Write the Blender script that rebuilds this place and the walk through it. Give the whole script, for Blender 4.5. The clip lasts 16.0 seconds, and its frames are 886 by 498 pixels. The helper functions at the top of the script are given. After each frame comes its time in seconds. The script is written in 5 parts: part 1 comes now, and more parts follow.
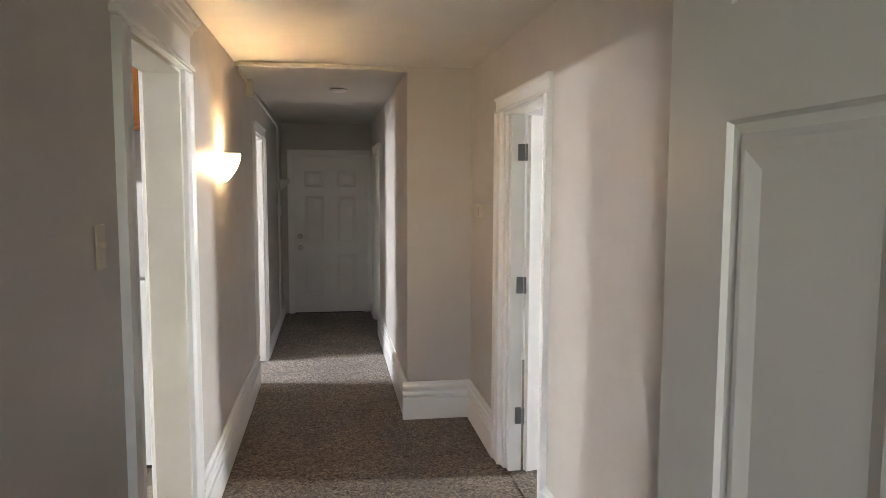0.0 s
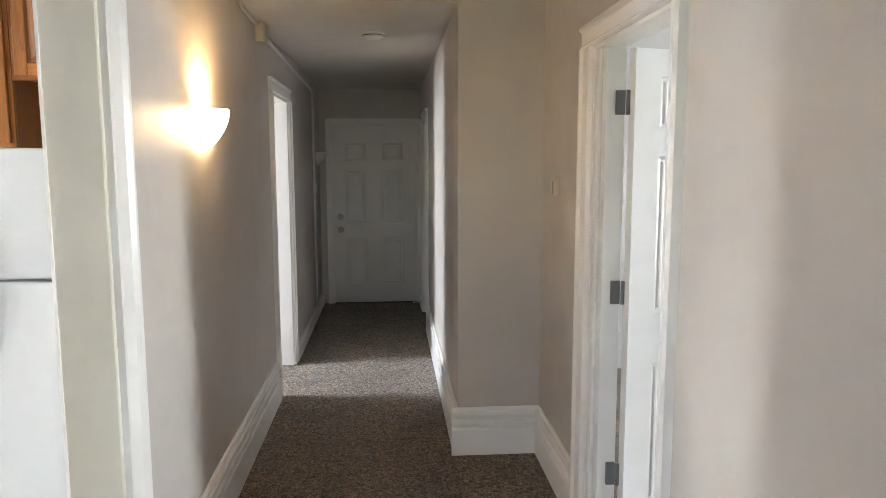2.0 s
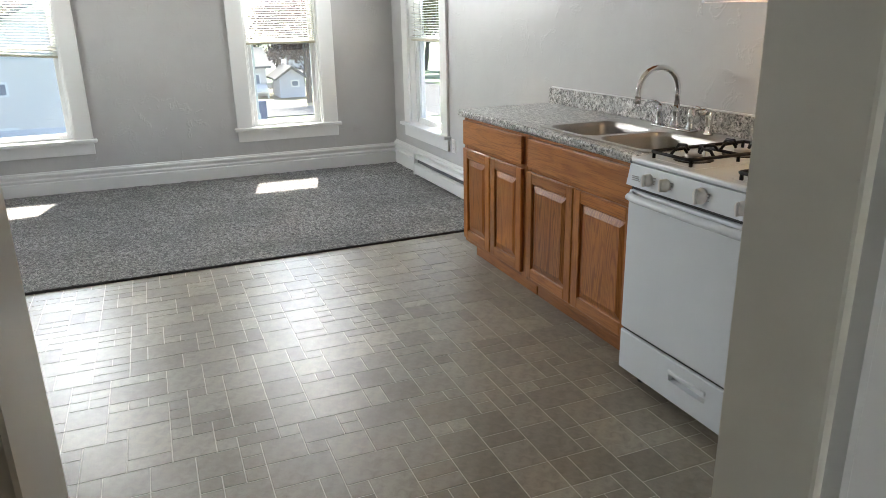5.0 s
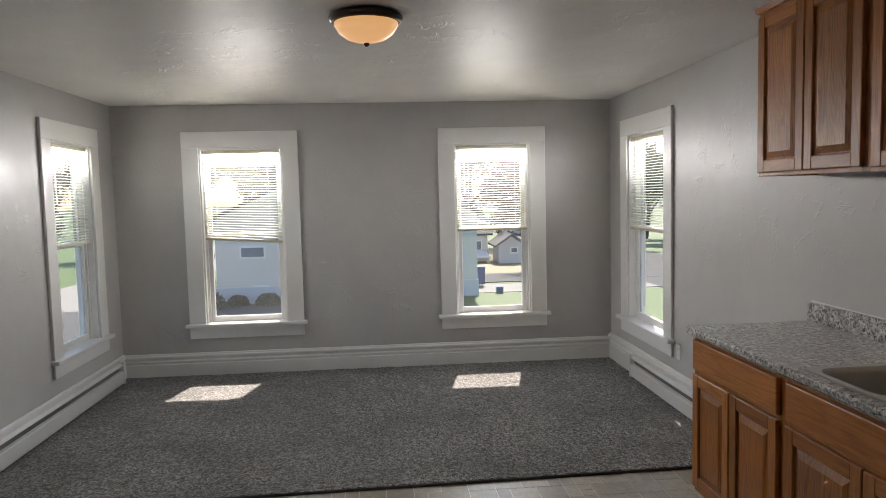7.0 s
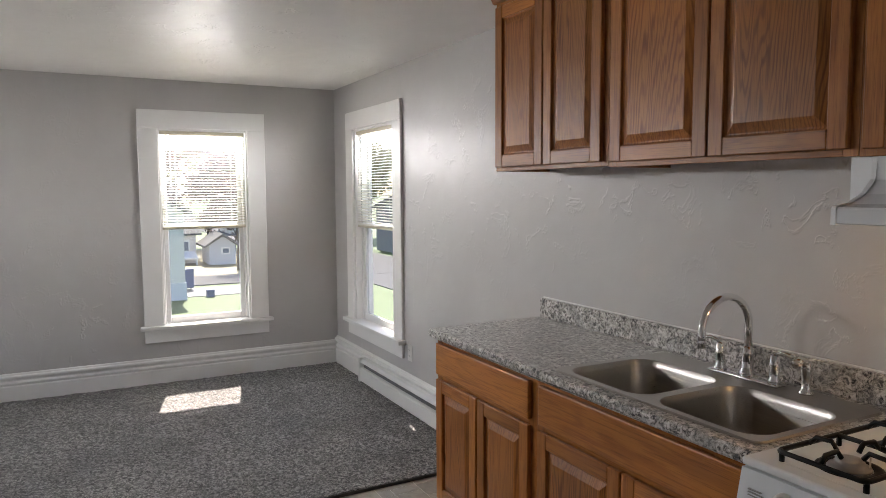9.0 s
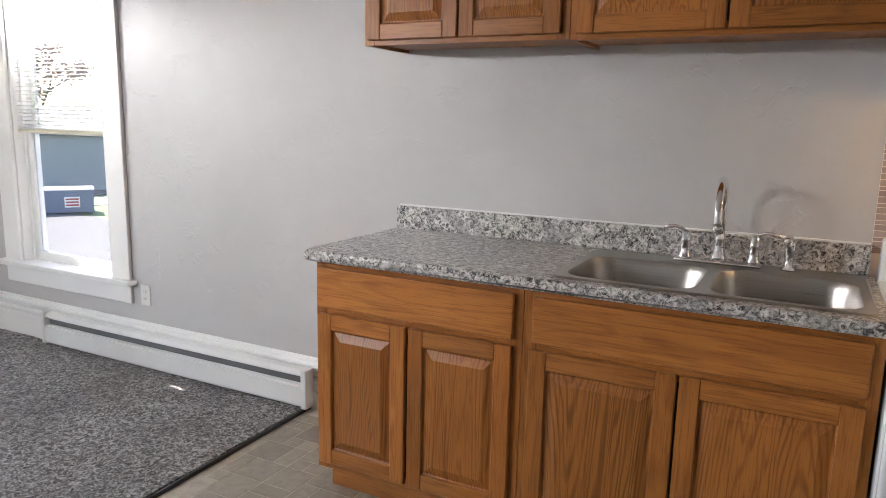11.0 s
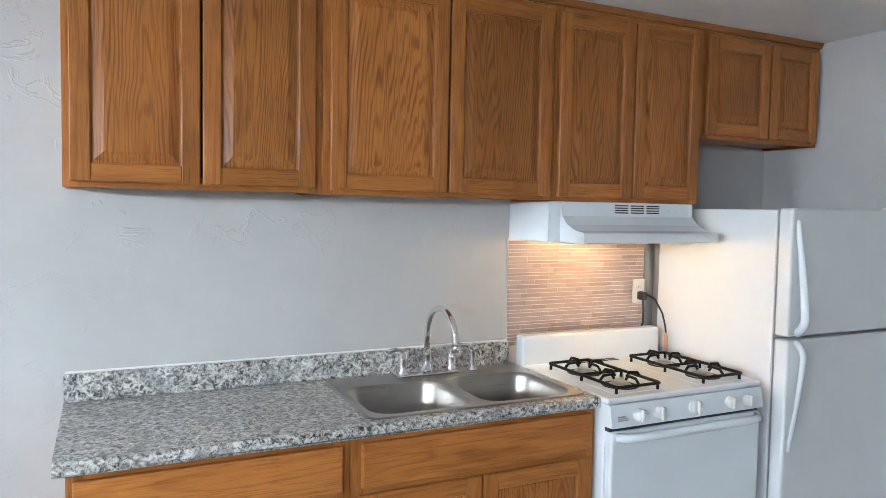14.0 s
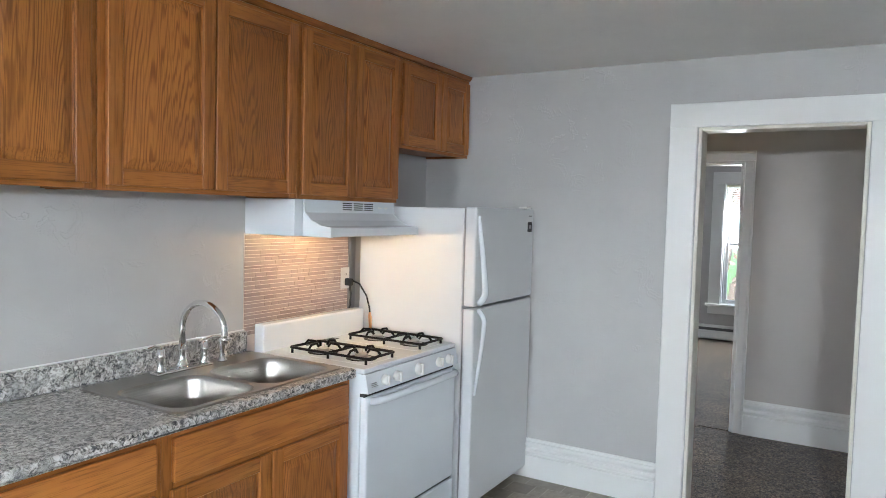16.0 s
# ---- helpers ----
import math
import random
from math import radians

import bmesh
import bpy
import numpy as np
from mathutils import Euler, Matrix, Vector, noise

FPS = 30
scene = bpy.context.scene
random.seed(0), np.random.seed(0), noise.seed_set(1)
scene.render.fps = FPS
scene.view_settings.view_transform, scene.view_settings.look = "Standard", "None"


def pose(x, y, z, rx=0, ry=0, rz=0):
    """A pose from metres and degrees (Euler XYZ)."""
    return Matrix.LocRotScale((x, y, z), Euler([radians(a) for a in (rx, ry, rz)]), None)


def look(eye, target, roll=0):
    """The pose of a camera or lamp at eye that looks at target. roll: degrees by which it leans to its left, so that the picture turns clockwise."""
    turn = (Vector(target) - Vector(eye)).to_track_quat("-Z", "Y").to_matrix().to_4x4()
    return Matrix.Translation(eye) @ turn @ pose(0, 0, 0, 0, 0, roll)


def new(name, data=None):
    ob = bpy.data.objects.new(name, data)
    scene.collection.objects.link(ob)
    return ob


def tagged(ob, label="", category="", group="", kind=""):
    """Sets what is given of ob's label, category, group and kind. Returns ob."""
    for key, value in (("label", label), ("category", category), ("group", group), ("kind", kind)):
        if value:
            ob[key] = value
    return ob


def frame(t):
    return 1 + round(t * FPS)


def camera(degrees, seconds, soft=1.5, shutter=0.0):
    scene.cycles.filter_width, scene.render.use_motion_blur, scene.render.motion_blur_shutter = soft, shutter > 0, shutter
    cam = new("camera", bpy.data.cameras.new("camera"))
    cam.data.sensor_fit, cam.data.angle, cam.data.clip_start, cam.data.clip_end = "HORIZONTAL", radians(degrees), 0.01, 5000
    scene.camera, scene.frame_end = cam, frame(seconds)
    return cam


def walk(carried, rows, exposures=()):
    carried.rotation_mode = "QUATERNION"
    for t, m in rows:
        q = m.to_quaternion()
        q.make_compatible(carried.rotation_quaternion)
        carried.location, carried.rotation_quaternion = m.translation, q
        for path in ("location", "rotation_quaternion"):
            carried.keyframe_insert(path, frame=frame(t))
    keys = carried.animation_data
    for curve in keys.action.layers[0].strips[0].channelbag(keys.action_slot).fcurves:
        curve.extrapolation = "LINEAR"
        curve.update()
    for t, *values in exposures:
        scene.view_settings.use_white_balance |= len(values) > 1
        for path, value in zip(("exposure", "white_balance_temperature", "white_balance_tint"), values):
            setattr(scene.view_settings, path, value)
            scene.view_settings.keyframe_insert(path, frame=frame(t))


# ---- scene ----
cam = camera(64.24, 16.0, soft=0.65)
PATH = [
    (0, (-0.092, 0.432, 1.602), (0.219, 2.399, 1.420), 0.20),
    (0.5, (-0.064, 0.548, 1.610), (0.245, 2.516, 1.427), 0.20),
    (1, (-0.029, 0.806, 1.622), (0.233, 2.779, 1.428), 0.10),
    (1.5, (-0.021, 1.176, 1.598), (0.168, 3.157, 1.395), 0.10),
    (2, (0.055, 1.522, 1.558), (0.206, 3.501, 1.312), -0.10),
    (2.5, (0.118, 1.830, 1.476), (0.038, 3.789, 1.076), -0.30),
    (3, (0.168, 2.048, 1.424), (-0.351, 3.903, 0.886), -0.70),
    (3.5, (0.253, 2.221, 1.405), (-0.704, 3.870, 0.800), -1.10),
    (4, (0.222, 2.378, 1.377), (-1.107, 3.721, 0.721), -1.20),
    (4.5, (0.035, 2.596, 1.379), (-1.535, 3.648, 0.724), -1.25),
    (5, (-0.220, 2.820, 1.415), (-1.987, 3.528, 0.800), -1.25),
    (5.2, (-0.325, 2.877, 1.437), (-2.166, 3.409, 0.862), -1.20),
    (7.3, (-0.862, 3.059, 1.585), (-2.850, 3.240, 1.456), -0.78),
    (7.5, (-0.879, 3.068, 1.579), (-2.856, 3.339, 1.450), -0.77),
    (8, (-0.908, 3.090, 1.593), (-2.839, 3.593, 1.455), -0.63),
    (8.5, (-1.037, 3.115, 1.570), (-2.900, 3.827, 1.427), -0.46),
    (10.8, (-2.476, 2.639, 1.388), (-3.514, 4.315, 1.050), 1.14),
    (11, (-2.593, 2.583, 1.362), (-3.496, 4.331, 1.006), 1.28),
    (11.5, (-2.890, 2.428, 1.383), (-3.368, 4.330, 0.991), 1.17),
    (12, (-3.195, 2.277, 1.431), (-3.296, 4.233, 1.025), 1.22),
    (12.5, (-3.480, 2.238, 1.463), (-3.279, 4.192, 1.088), 1.21),
    (13, (-3.741, 2.241, 1.514), (-3.270, 4.168, 1.260), 1.17),
    (13.5, (-3.902, 2.328, 1.552), (-3.231, 4.205, 1.397), 1.03),
    (14, (-3.996, 2.483, 1.585), (-3.132, 4.283, 1.471), 1.01),
    (14.5, (-4.128, 2.603, 1.597), (-3.063, 4.292, 1.485), 1.18),
    (15, (-4.295, 2.639, 1.603), (-2.995, 4.156, 1.500), 1.26),
    (15.5, (-4.509, 2.665, 1.600), (-2.979, 3.950, 1.506), 1.43),
    (16, (-4.729, 2.704, 1.588), (-3.010, 3.721, 1.480), 1.55),
]
EXPOSURES = [(0.0, 4.3, 6900, 14), (0.5, 4.35, 6800, 12), (1.0, 4.53, 6600, 11), (2.0, 4.35, 6600, 11), (3.0, 4.1, 6800, 12), (4.0, 3.58, 6700, 10), (5.0, 2.45, 6700, 9), (7.3, 1.38, 7100, 16), (8.5, 1.68, 7000, 17), (10.8, 2.52, 6800, 17), (12.5, 2.93, 6000, 10), (14.5, 3.15, 5850, 8), (16.0, 2.95, 6050, 9)]
walk(cam, [(t, look(eye, target, roll)) for t, eye, target, roll in PATH], EXPOSURES)

# ---- world, sun and window light ----
SUN_DIR = Vector((0.80, -0.185, -1.0)).normalized()
world = bpy.data.worlds.new("world")
scene.world = world
world.use_nodes = True
wn = world.node_tree
sky = wn.nodes.new("ShaderNodeTexSky")
sky.sky_type = "NISHITA"
sky.sun_disc = False
sky.sun_elevation = math.asin(-SUN_DIR.z)
sky.sun_rotation = math.atan2(-SUN_DIR.x, -SUN_DIR.y)
bg = wn.nodes["Background"]
wn.links.new(sky.outputs[0], bg.inputs[0])
bg.inputs[1].default_value = 0.15


def lamp(name, kind, energy, colour, m, size=0.1, size_y=0.0, angle=0.0, spread=180):
    d = bpy.data.lights.new(name, kind)
    d.energy, d.color = energy, colour
    if kind == "AREA":
        d.shape, d.size, d.size_y, d.spread = "RECTANGLE", size, size_y or size, radians(spread)
    elif kind == "SUN":
        d.angle = angle
    else:
        d.shadow_soft_size = size
    ob = new(name, d)
    ob.matrix_world = m
    return ob


lamp("sun", "SUN", 5.0, (1.0, 0.95, 0.87), look((0, 0, 30), Vector((0, 0, 30)) + SUN_DIR), angle=radians(0.5))
DAY = (0.93, 0.965, 1.0)
# sky light in the upper halves of the windows
W_LIGHT = 12.0
lamp("window_light_west_1", "AREA", W_LIGHT, DAY, look((-7.56, 1.785, 1.95), (-6.0, 1.785, 2.06)), 0.68, 0.11, spread=150)
lamp("window_light_west_2", "AREA", W_LIGHT * 0.8, DAY, look((-7.56, 4.04, 1.95), (-6.0, 3.7, 2.06)), 0.66, 0.11, spread=150)
lamp("window_light_north", "AREA", 5.5, DAY, look((-6.37, 5.44, 1.95), (-6.2, 4.0, 2.0)), 0.78, 0.11, spread=150)
lamp("window_light_south", "AREA", 13.5, DAY, look((-6.44, 0.39, 1.95), (-5.4, 2.0, 2.08)), 0.66, 0.11, spread=160)
lamp("window_light_side_room", "AREA", 11, DAY, look((-3.92, 6.5, 1.5), (-1.0, 6.5, 1.2)), 0.9, 1.3)
# added soft fill on the unseen landing; brightens the entry door and hall
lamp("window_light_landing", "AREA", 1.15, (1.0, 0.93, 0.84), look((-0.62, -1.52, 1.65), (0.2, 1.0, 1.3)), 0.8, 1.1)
lamp("window_light_bedroom", "AREA", 10.5, DAY, look((5.12, 3.90, 1.5), (1.0, 4.05, 1.25)), 0.6, 0.6)
WARM = (1.0, 0.66, 0.34)
lamp("sconce_bulb", "POINT", 0.62, WARM, pose(-0.605, 4.45, 1.725), 0.025)
lamp("hood_bulb", "POINT", 0.62, (1.0, 0.60, 0.25), pose(-2.05, 4.88, 1.452), 0.02)
lamp("ceiling_bulb", "POINT", 1.4, WARM, pose(-4.18, 2.99, 2.345), 0.03)


# ---- materials ----
class Mat:
    def __init__(self, name, rough=0.5, metal=0.0):
        self.m = bpy.data.materials.new(name)
        self.m.use_nodes = True
        self.t = self.m.node_tree
        self.b = self.t.nodes["Principled BSDF"]
        self.b.inputs["Roughness"].default_value = rough
        self.b.inputs["Metallic"].default_value = metal
        self.co = self.node("ShaderNodeTexCoord").outputs["Object"]

    def node(self, kind, **values):
        n = self.t.nodes.new(kind)
        for k, v in values.items():
            n.inputs[k.replace("_", " ")].default_value = v
        return n

    def link(self, a, b):
        self.t.links.new(a, b)

    def mapped(self, sx, sy, sz, source=None):
        n = self.node("ShaderNodeMapping")
        n.inputs["Scale"].default_value = (sx, sy, sz)
        self.link(source or self.co, n.inputs["Vector"])
        return n.outputs[0]

    def noise(self, scale, detail=3.0, vec=None, distortion=0.0, rough=0.5):
        n = self.node("ShaderNodeTexNoise", Scale=scale, Detail=detail, Distortion=distortion, Roughness=rough)
        self.link(vec or self.co, n.inputs["Vector"])
        return n.outputs["Fac"]

    def voronoi(self, scale, vec=None):
        n = self.node("ShaderNodeTexVoronoi", Scale=scale)
        self.link(vec or self.co, n.inputs["Vector"])
        return n

    def ramp(self, fac, *stops):
        n = self.node("ShaderNodeValToRGB")
        e = n.color_ramp.elements
        while len(e) < len(stops):
            e.new(0.5)
        for el, (p, c) in zip(e, stops):
            el.position = p
            el.color = (*c, 1) if len(c) == 3 else c
        self.link(fac, n.inputs[0])
        return n.outputs[0]

    def mix(self, fac, a, b, mode="MIX"):
        n = self.node("ShaderNodeMix")
        n.data_type, n.blend_type = "RGBA", mode
        for v, i in ((fac, 0), (a, 6), (b, 7)):
            if isinstance(v, (float, int)):
                n.inputs[i].default_value = v
            elif isinstance(v, tuple):
                n.inputs[i].default_value = (*v, 1)
            else:
                self.link(v, n.inputs[i])
        return n.outputs[2]

    def math(self, op, a, b):
        n = self.node("ShaderNodeMath")
        n.operation = op
        for v, i in ((a, 0), (b, 1)):
            if isinstance(v, (float, int)):
                n.inputs[i].default_value = v
            else:
                self.link(v, n.inputs[i])
        return n.outputs[0]

    def random(self):
        return self.node("ShaderNodeObjectInfo").outputs["Random"]

    def colour(self, c):
        if isinstance(c, tuple):
            self.b.inputs["Base Color"].default_value = (*c, 1)
        else:
            self.link(c, self.b.inputs["Base Color"])
        return self

    def rough(self, r):
        self.link(r, self.b.inputs["Roughness"])
        return self

    def bump(self, h, strength, distance=0.002):
        n = self.node("ShaderNodeBump", Strength=strength, Distance=distance)
        if "Filter Width" in n.inputs:
            n.inputs["Filter Width"].default_value = 1.5
        self.link(h, n.inputs["Height"])
        if self.b.inputs["Normal"].is_linked:
            self.link(self.b.inputs["Normal"].links[0].from_socket, n.inputs["Normal"])
        self.link(n.outputs[0], self.b.inputs["Normal"])
        return self


def wall_paint(name, base, rough, trowel, peel, waves=0.0):
    m = Mat(name, rough)
    big = m.noise(1.3, 4)
    fine = m.noise(9, 5, distortion=0.6)
    c = m.mix(m.ramp(big, (0.3, (0, 0, 0)), (0.7, (1, 1, 1))), tuple(v * 0.95 for v in base), tuple(min(1, v * 1.03) for v in base))
    c = m.mix(m.math("MULTIPLY", m.ramp(fine, (0.45, (0, 0, 0)), (0.8, (1, 1, 1))), 0.10), c, tuple(v * 0.8 for v in base))
    m.colour(c)
    m.rough(m.math("ADD", m.math("MULTIPLY", m.noise(3.5, 5, distortion=1.5), 0.30), rough - 0.15))
    # low swells of the plaster, trowel ridges, roller stipple
    m.bump(m.noise(3.0, 2), trowel * 0.5, 0.03)
    if waves >= 0:
        ridge = m.ramp(m.noise(7.0, 5, distortion=0.9, rough=0.6), (0.565, (0, 0, 0)), (0.60, (1, 1, 1)), (0.612, (0, 0, 0)))
        m.bump(m.math("MULTIPLY", ridge, m.ramp(m.noise(2.1, 2), (0.40, (0.1, 0.1, 0.1)), (0.6, (1, 1, 1)))), trowel * 1.15, 0.004)
    if waves:
        m.bump(m.noise(5.0, 2, m.mapped(1, 1, 0.10)), abs(waves), 0.008)
    m.bump(m.noise(220, 2), peel, 0.0012)
    return m.m


WALL = wall_paint("grey_wall_paint", (0.51, 0.501, 0.495), 0.46, 0.42, 0.25, 0.12)
WALL_HALL = wall_paint("grey_hall_paint", (0.52, 0.488, 0.462), 0.42, 0.14, 0.25, -0.2)
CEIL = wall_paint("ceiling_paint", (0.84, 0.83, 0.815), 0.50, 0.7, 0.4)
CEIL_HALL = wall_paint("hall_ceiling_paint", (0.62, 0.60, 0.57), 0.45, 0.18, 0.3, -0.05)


def gloss_paint(name, base, rough=0.3, wear=0.02, tint=(0.72, 0.68, 0.58)):
    m = Mat(name, rough)
    n = m.noise(5, 6, distortion=0.8)
    c = m.mix(m.math("MULTIPLY", m.ramp(n, (0.45, (0, 0, 0)), (0.75, (1, 1, 1))), wear * 5), base, tint)
    m.colour(c)
    m.rough(m.math("ADD", m.math("MULTIPLY", m.noise(14, 3), 0.08), rough - 0.04))
    m.bump(m.noise(60, 3, m.mapped(1, 1, 0.25)), 0.12, 0.001)
    return m.m


TRIM = gloss_paint("white_trim_paint", (0.80, 0.80, 0.79))
JAMB = gloss_paint("cream_jamb_paint", (0.76, 0.74, 0.66), 0.35, 0.10)
DOOR_PAINT = gloss_paint("white_door_paint", (0.74, 0.74, 0.73), 0.33, 0.04, (0.62, 0.61, 0.6))
ENTRY_PAINT = gloss_paint("grey_door_paint", (0.60, 0.58, 0.565), 0.36, 0.02, (0.40, 0.38, 0.36))


def oak(name, vertical, cathedral=False):
    m = Mat(name, 0.4)
    r = m.random()
    seed = m.node("ShaderNodeCombineXYZ")
    for k, f in enumerate((3.1, 7.7, 5.3)):
        m.link(m.math("MULTIPLY", r, f), seed.inputs[k])
    off = m.node("ShaderNodeVectorMath")
    off.operation = "ADD"
    m.link(m.co, off.inputs[0])
    m.link(seed.outputs[0], off.inputs[1])
    vec = m.mapped(*((1, 1, 0.10) if vertical else (0.10, 1, 1)), off.outputs[0])
    wander = m.noise(6.0, 3, vec, 0.6, 0.55)
    if cathedral:
        # nested arches where a board is cut across the growth rings
        g = m.node("ShaderNodeSeparateXYZ")
        m.link(m.node("ShaderNodeTexCoord").outputs["Generated"], g.inputs[0])
        u = m.math("MULTIPLY", m.math("SUBTRACT", g.outputs[0], m.math("ADD", m.math("MULTIPLY", r, 0.7), 0.15)), 0.36)
        arch = m.math("SQRT", m.math("ADD", m.math("MULTIPLY", u, u), 0.0006), 0.0)
        field = m.math("ADD", m.math("ADD", arch, m.math("MULTIPLY", g.outputs[2], m.math("SUBTRACT", m.math("MULTIPLY", r, 0.12), 0.06))), m.math("MULTIPLY", wander, 0.19))
        rings = m.math("SINE", m.math("MULTIPLY", field, 430.0), 0.0)
    else:
        rings = m.math("SINE", m.math("MULTIPLY", wander, 62.0), 0.0)
    rings = m.math("ADD", m.math("MULTIPLY", rings, 0.5), 0.5)
    fibre = m.noise(260, 3, m.mapped(*((1, 1, 0.035) if vertical else (0.035, 1, 1)), off.outputs[0]), 0.0, 0.6)
    cloud = m.noise(3.5, 3, vec)
    broken = m.ramp(m.noise(30, 3, vec), (0.35, (0.25, 0.25, 0.25) if cathedral else (0.1, 0.1, 0.1)), (0.6, (1, 1, 1) if cathedral else (0.55, 0.55, 0.55)))
    c = m.mix(m.ramp(cloud, (0.3, (0, 0, 0)), (0.7, (1, 1, 1))), (0.40, 0.152, 0.035), (0.32, 0.113, 0.024))
    c = m.mix(m.mix(1.0, m.ramp(rings, (0.0, (1, 1, 1)), (0.25, (0.55, 0.55, 0.55)), (0.55, (0, 0, 0))), broken, "MULTIPLY"), c, (0.19, 0.062, 0.014))
    c = m.mix(m.ramp(fibre, (0.50, (0, 0, 0)), (0.66, (0.6, 0.6, 0.6))), c, (0.15, 0.05, 0.012))
    tone = m.node("ShaderNodeHueSaturation")
    m.link(c, tone.inputs["Color"])
    m.link(m.math("ADD", m.math("MULTIPLY", r, 0.36), 0.84), tone.inputs["Value"])
    m.colour(tone.outputs[0])
    m.rough(m.math("ADD", m.math("MULTIPLY", fibre, 0.15), 0.27))
    m.bump(fibre, 0.1, 0.0005)
    m.b.inputs["Specular IOR Level"].default_value = 0.28
    return m.m


OAK_V, OAK_H, OAK_PANEL = oak("oak_upright_grain", True), oak("oak_level_grain", False), oak("oak_cathedral_grain", True, True)


def granite():
    m = Mat("granite_laminate", 0.28)
    v = m.voronoi(85)
    v2 = m.voronoi(210)
    n = m.noise(58, 5, distortion=0.9, rough=0.72)
    c = m.ramp(n, (0.38, (0.012, 0.012, 0.015)), (0.43, (0.12, 0.115, 0.11)), (0.48, (0.33, 0.31, 0.285)), (0.53, (0.48, 0.47, 0.445)), (0.61, (0.74, 0.73, 0.71)))
    c = m.mix(m.ramp(v.outputs["Color"], (0.14, (0.7, 0.7, 0.7)), (0.22, (0, 0, 0))), c, (0.09, 0.095, 0.105))
    c = m.mix(m.ramp(v2.outputs["Color"], (0.75, (0, 0, 0)), (0.9, (0.6, 0.6, 0.6))), c, (0.72, 0.71, 0.68))
    c = m.mix(m.ramp(m.noise(14, 4), (0.50, (0, 0, 0)), (0.66, (0.5, 0.5, 0.5))), c, (0.22, 0.22, 0.22))
    m.colour(c)
    m.bump(n, 0.05, 0.0005)
    return m.m


GRANITE = granite()


def carpet(name, dark, mid, light, tuft=60):
    m = Mat(name, 0.95)
    fleck = m.noise(tuft, 5, distortion=1.0, rough=0.75)
    patch = m.noise(2.2, 4, distortion=0.5)
    c = m.ramp(fleck, (0.42, dark), (0.50, mid), (0.59, light))
    c = m.mix(m.math("MULTIPLY", m.ramp(patch, (0.35, (1, 1, 1)), (0.65, (0, 0, 0))), 0.35), c, dark)
    m.colour(c)
    m.bump(m.noise(120, 3, distortion=0.6, rough=0.75), 0.5, 0.01)
    m.b.inputs["Sheen Weight"].default_value = 0.25
    m.b.inputs["Specular IOR Level"].default_value = 0.1
    return m.m


CARPET = carpet("brown_grey_carpet", (0.020, 0.012, 0.007), (0.12, 0.083, 0.050), (0.33, 0.25, 0.17))
CARPET_L = carpet("grey_carpet", (0.026, 0.026, 0.026), (0.135, 0.131, 0.128), (0.42, 0.41, 0.40), 60)


def vinyl(name, island):
    m = Mat(name, 0.30)
    r = m.node("ShaderNodeNewGeometry").outputs["Random Per Island"] if island else m.random()
    tone = m.ramp(r, (0.0, (0.31, 0.265, 0.195)), (0.3, (0.185, 0.156, 0.114)), (0.6, (0.38, 0.33, 0.255)), (0.8, (0.245, 0.213, 0.165)), (1.0, (0.335, 0.287, 0.218)))
    cloud = m.noise(14, 6, distortion=1.2, rough=0.65)
    c = m.mix(m.ramp(cloud, (0.35, (0, 0, 0)), (0.7, (0.5, 0.5, 0.5))), tone, (0.36, 0.315, 0.245))
    c = m.mix(m.ramp(m.noise(24, 7, distortion=0.5, rough=0.7), (0.42, (0, 0, 0)), (0.7, (0.6, 0.6, 0.6))), c, (0.13, 0.112, 0.085))
    m.colour(c)
    m.rough(m.math("ADD", m.math("MULTIPLY", cloud, 0.2), 0.34))
    m.bump(m.noise(70, 4), 0.18, 0.001)
    m.b.inputs["Coat Weight"].default_value = 0.5
    m.b.inputs["Coat Roughness"].default_value = 0.38
    return m.m


VINYL, VINYL_FAR = vinyl("stone_pattern_vinyl", False), vinyl("stone_pattern_vinyl_far", True)


def plain(name, base, rough=0.4, metal=0.0, vary=0.06, scale=8.0, bump=0.05):
    m = Mat(name, rough, metal)
    n = m.noise(scale, 5, distortion=0.5)
    m.colour(m.mix(n, tuple(v * (1 - vary) for v in base), tuple(min(1.0, v * (1 + vary)) for v in base)))
    m.rough(m.math("ADD", m.math("MULTIPLY", m.noise(scale * 3, 3), rough * 0.4), rough * 0.8))
    if bump:
        m.bump(m.noise(scale * 12, 3), bump, 0.001)
    return m.m


GROUT = plain("vinyl_joint", (0.60, 0.56, 0.48), 0.45)
ENAMEL = plain("white_enamel", (0.74, 0.775, 0.81), 0.22, 0, 0.02, 4, 0.02)
FRIDGE = plain("white_fridge_steel", (0.68, 0.69, 0.70), 0.32, 0, 0.02, 5, 0.15)
PLASTIC = plain("white_plastic", (0.75, 0.74, 0.71), 0.35, 0, 0.03)
BEIGE = plain("beige_plastic", (0.62, 0.57, 0.47), 0.4, 0, 0.04)
BLACK = plain("black_iron", (0.005, 0.005, 0.005), 0.5, 0, 0.2, 20, 0.2)
BLACK.node_tree.nodes["Principled BSDF"].inputs["Specular IOR Level"].default_value = 0.2
RUBBER = plain("black_rubber", (0.02, 0.02, 0.02), 0.6)
DARK = plain("dark_gap", (0.03, 0.03, 0.03), 0.7)
FIN = plain("dark_heater_fins", (0.12, 0.125, 0.13), 0.5)
GREY = plain("grey_metal", (0.35, 0.35, 0.35), 0.4, 0.8)
CHROME = plain("chrome", (0.82, 0.83, 0.84), 0.07, 1.0, 0.01, 8, 0)
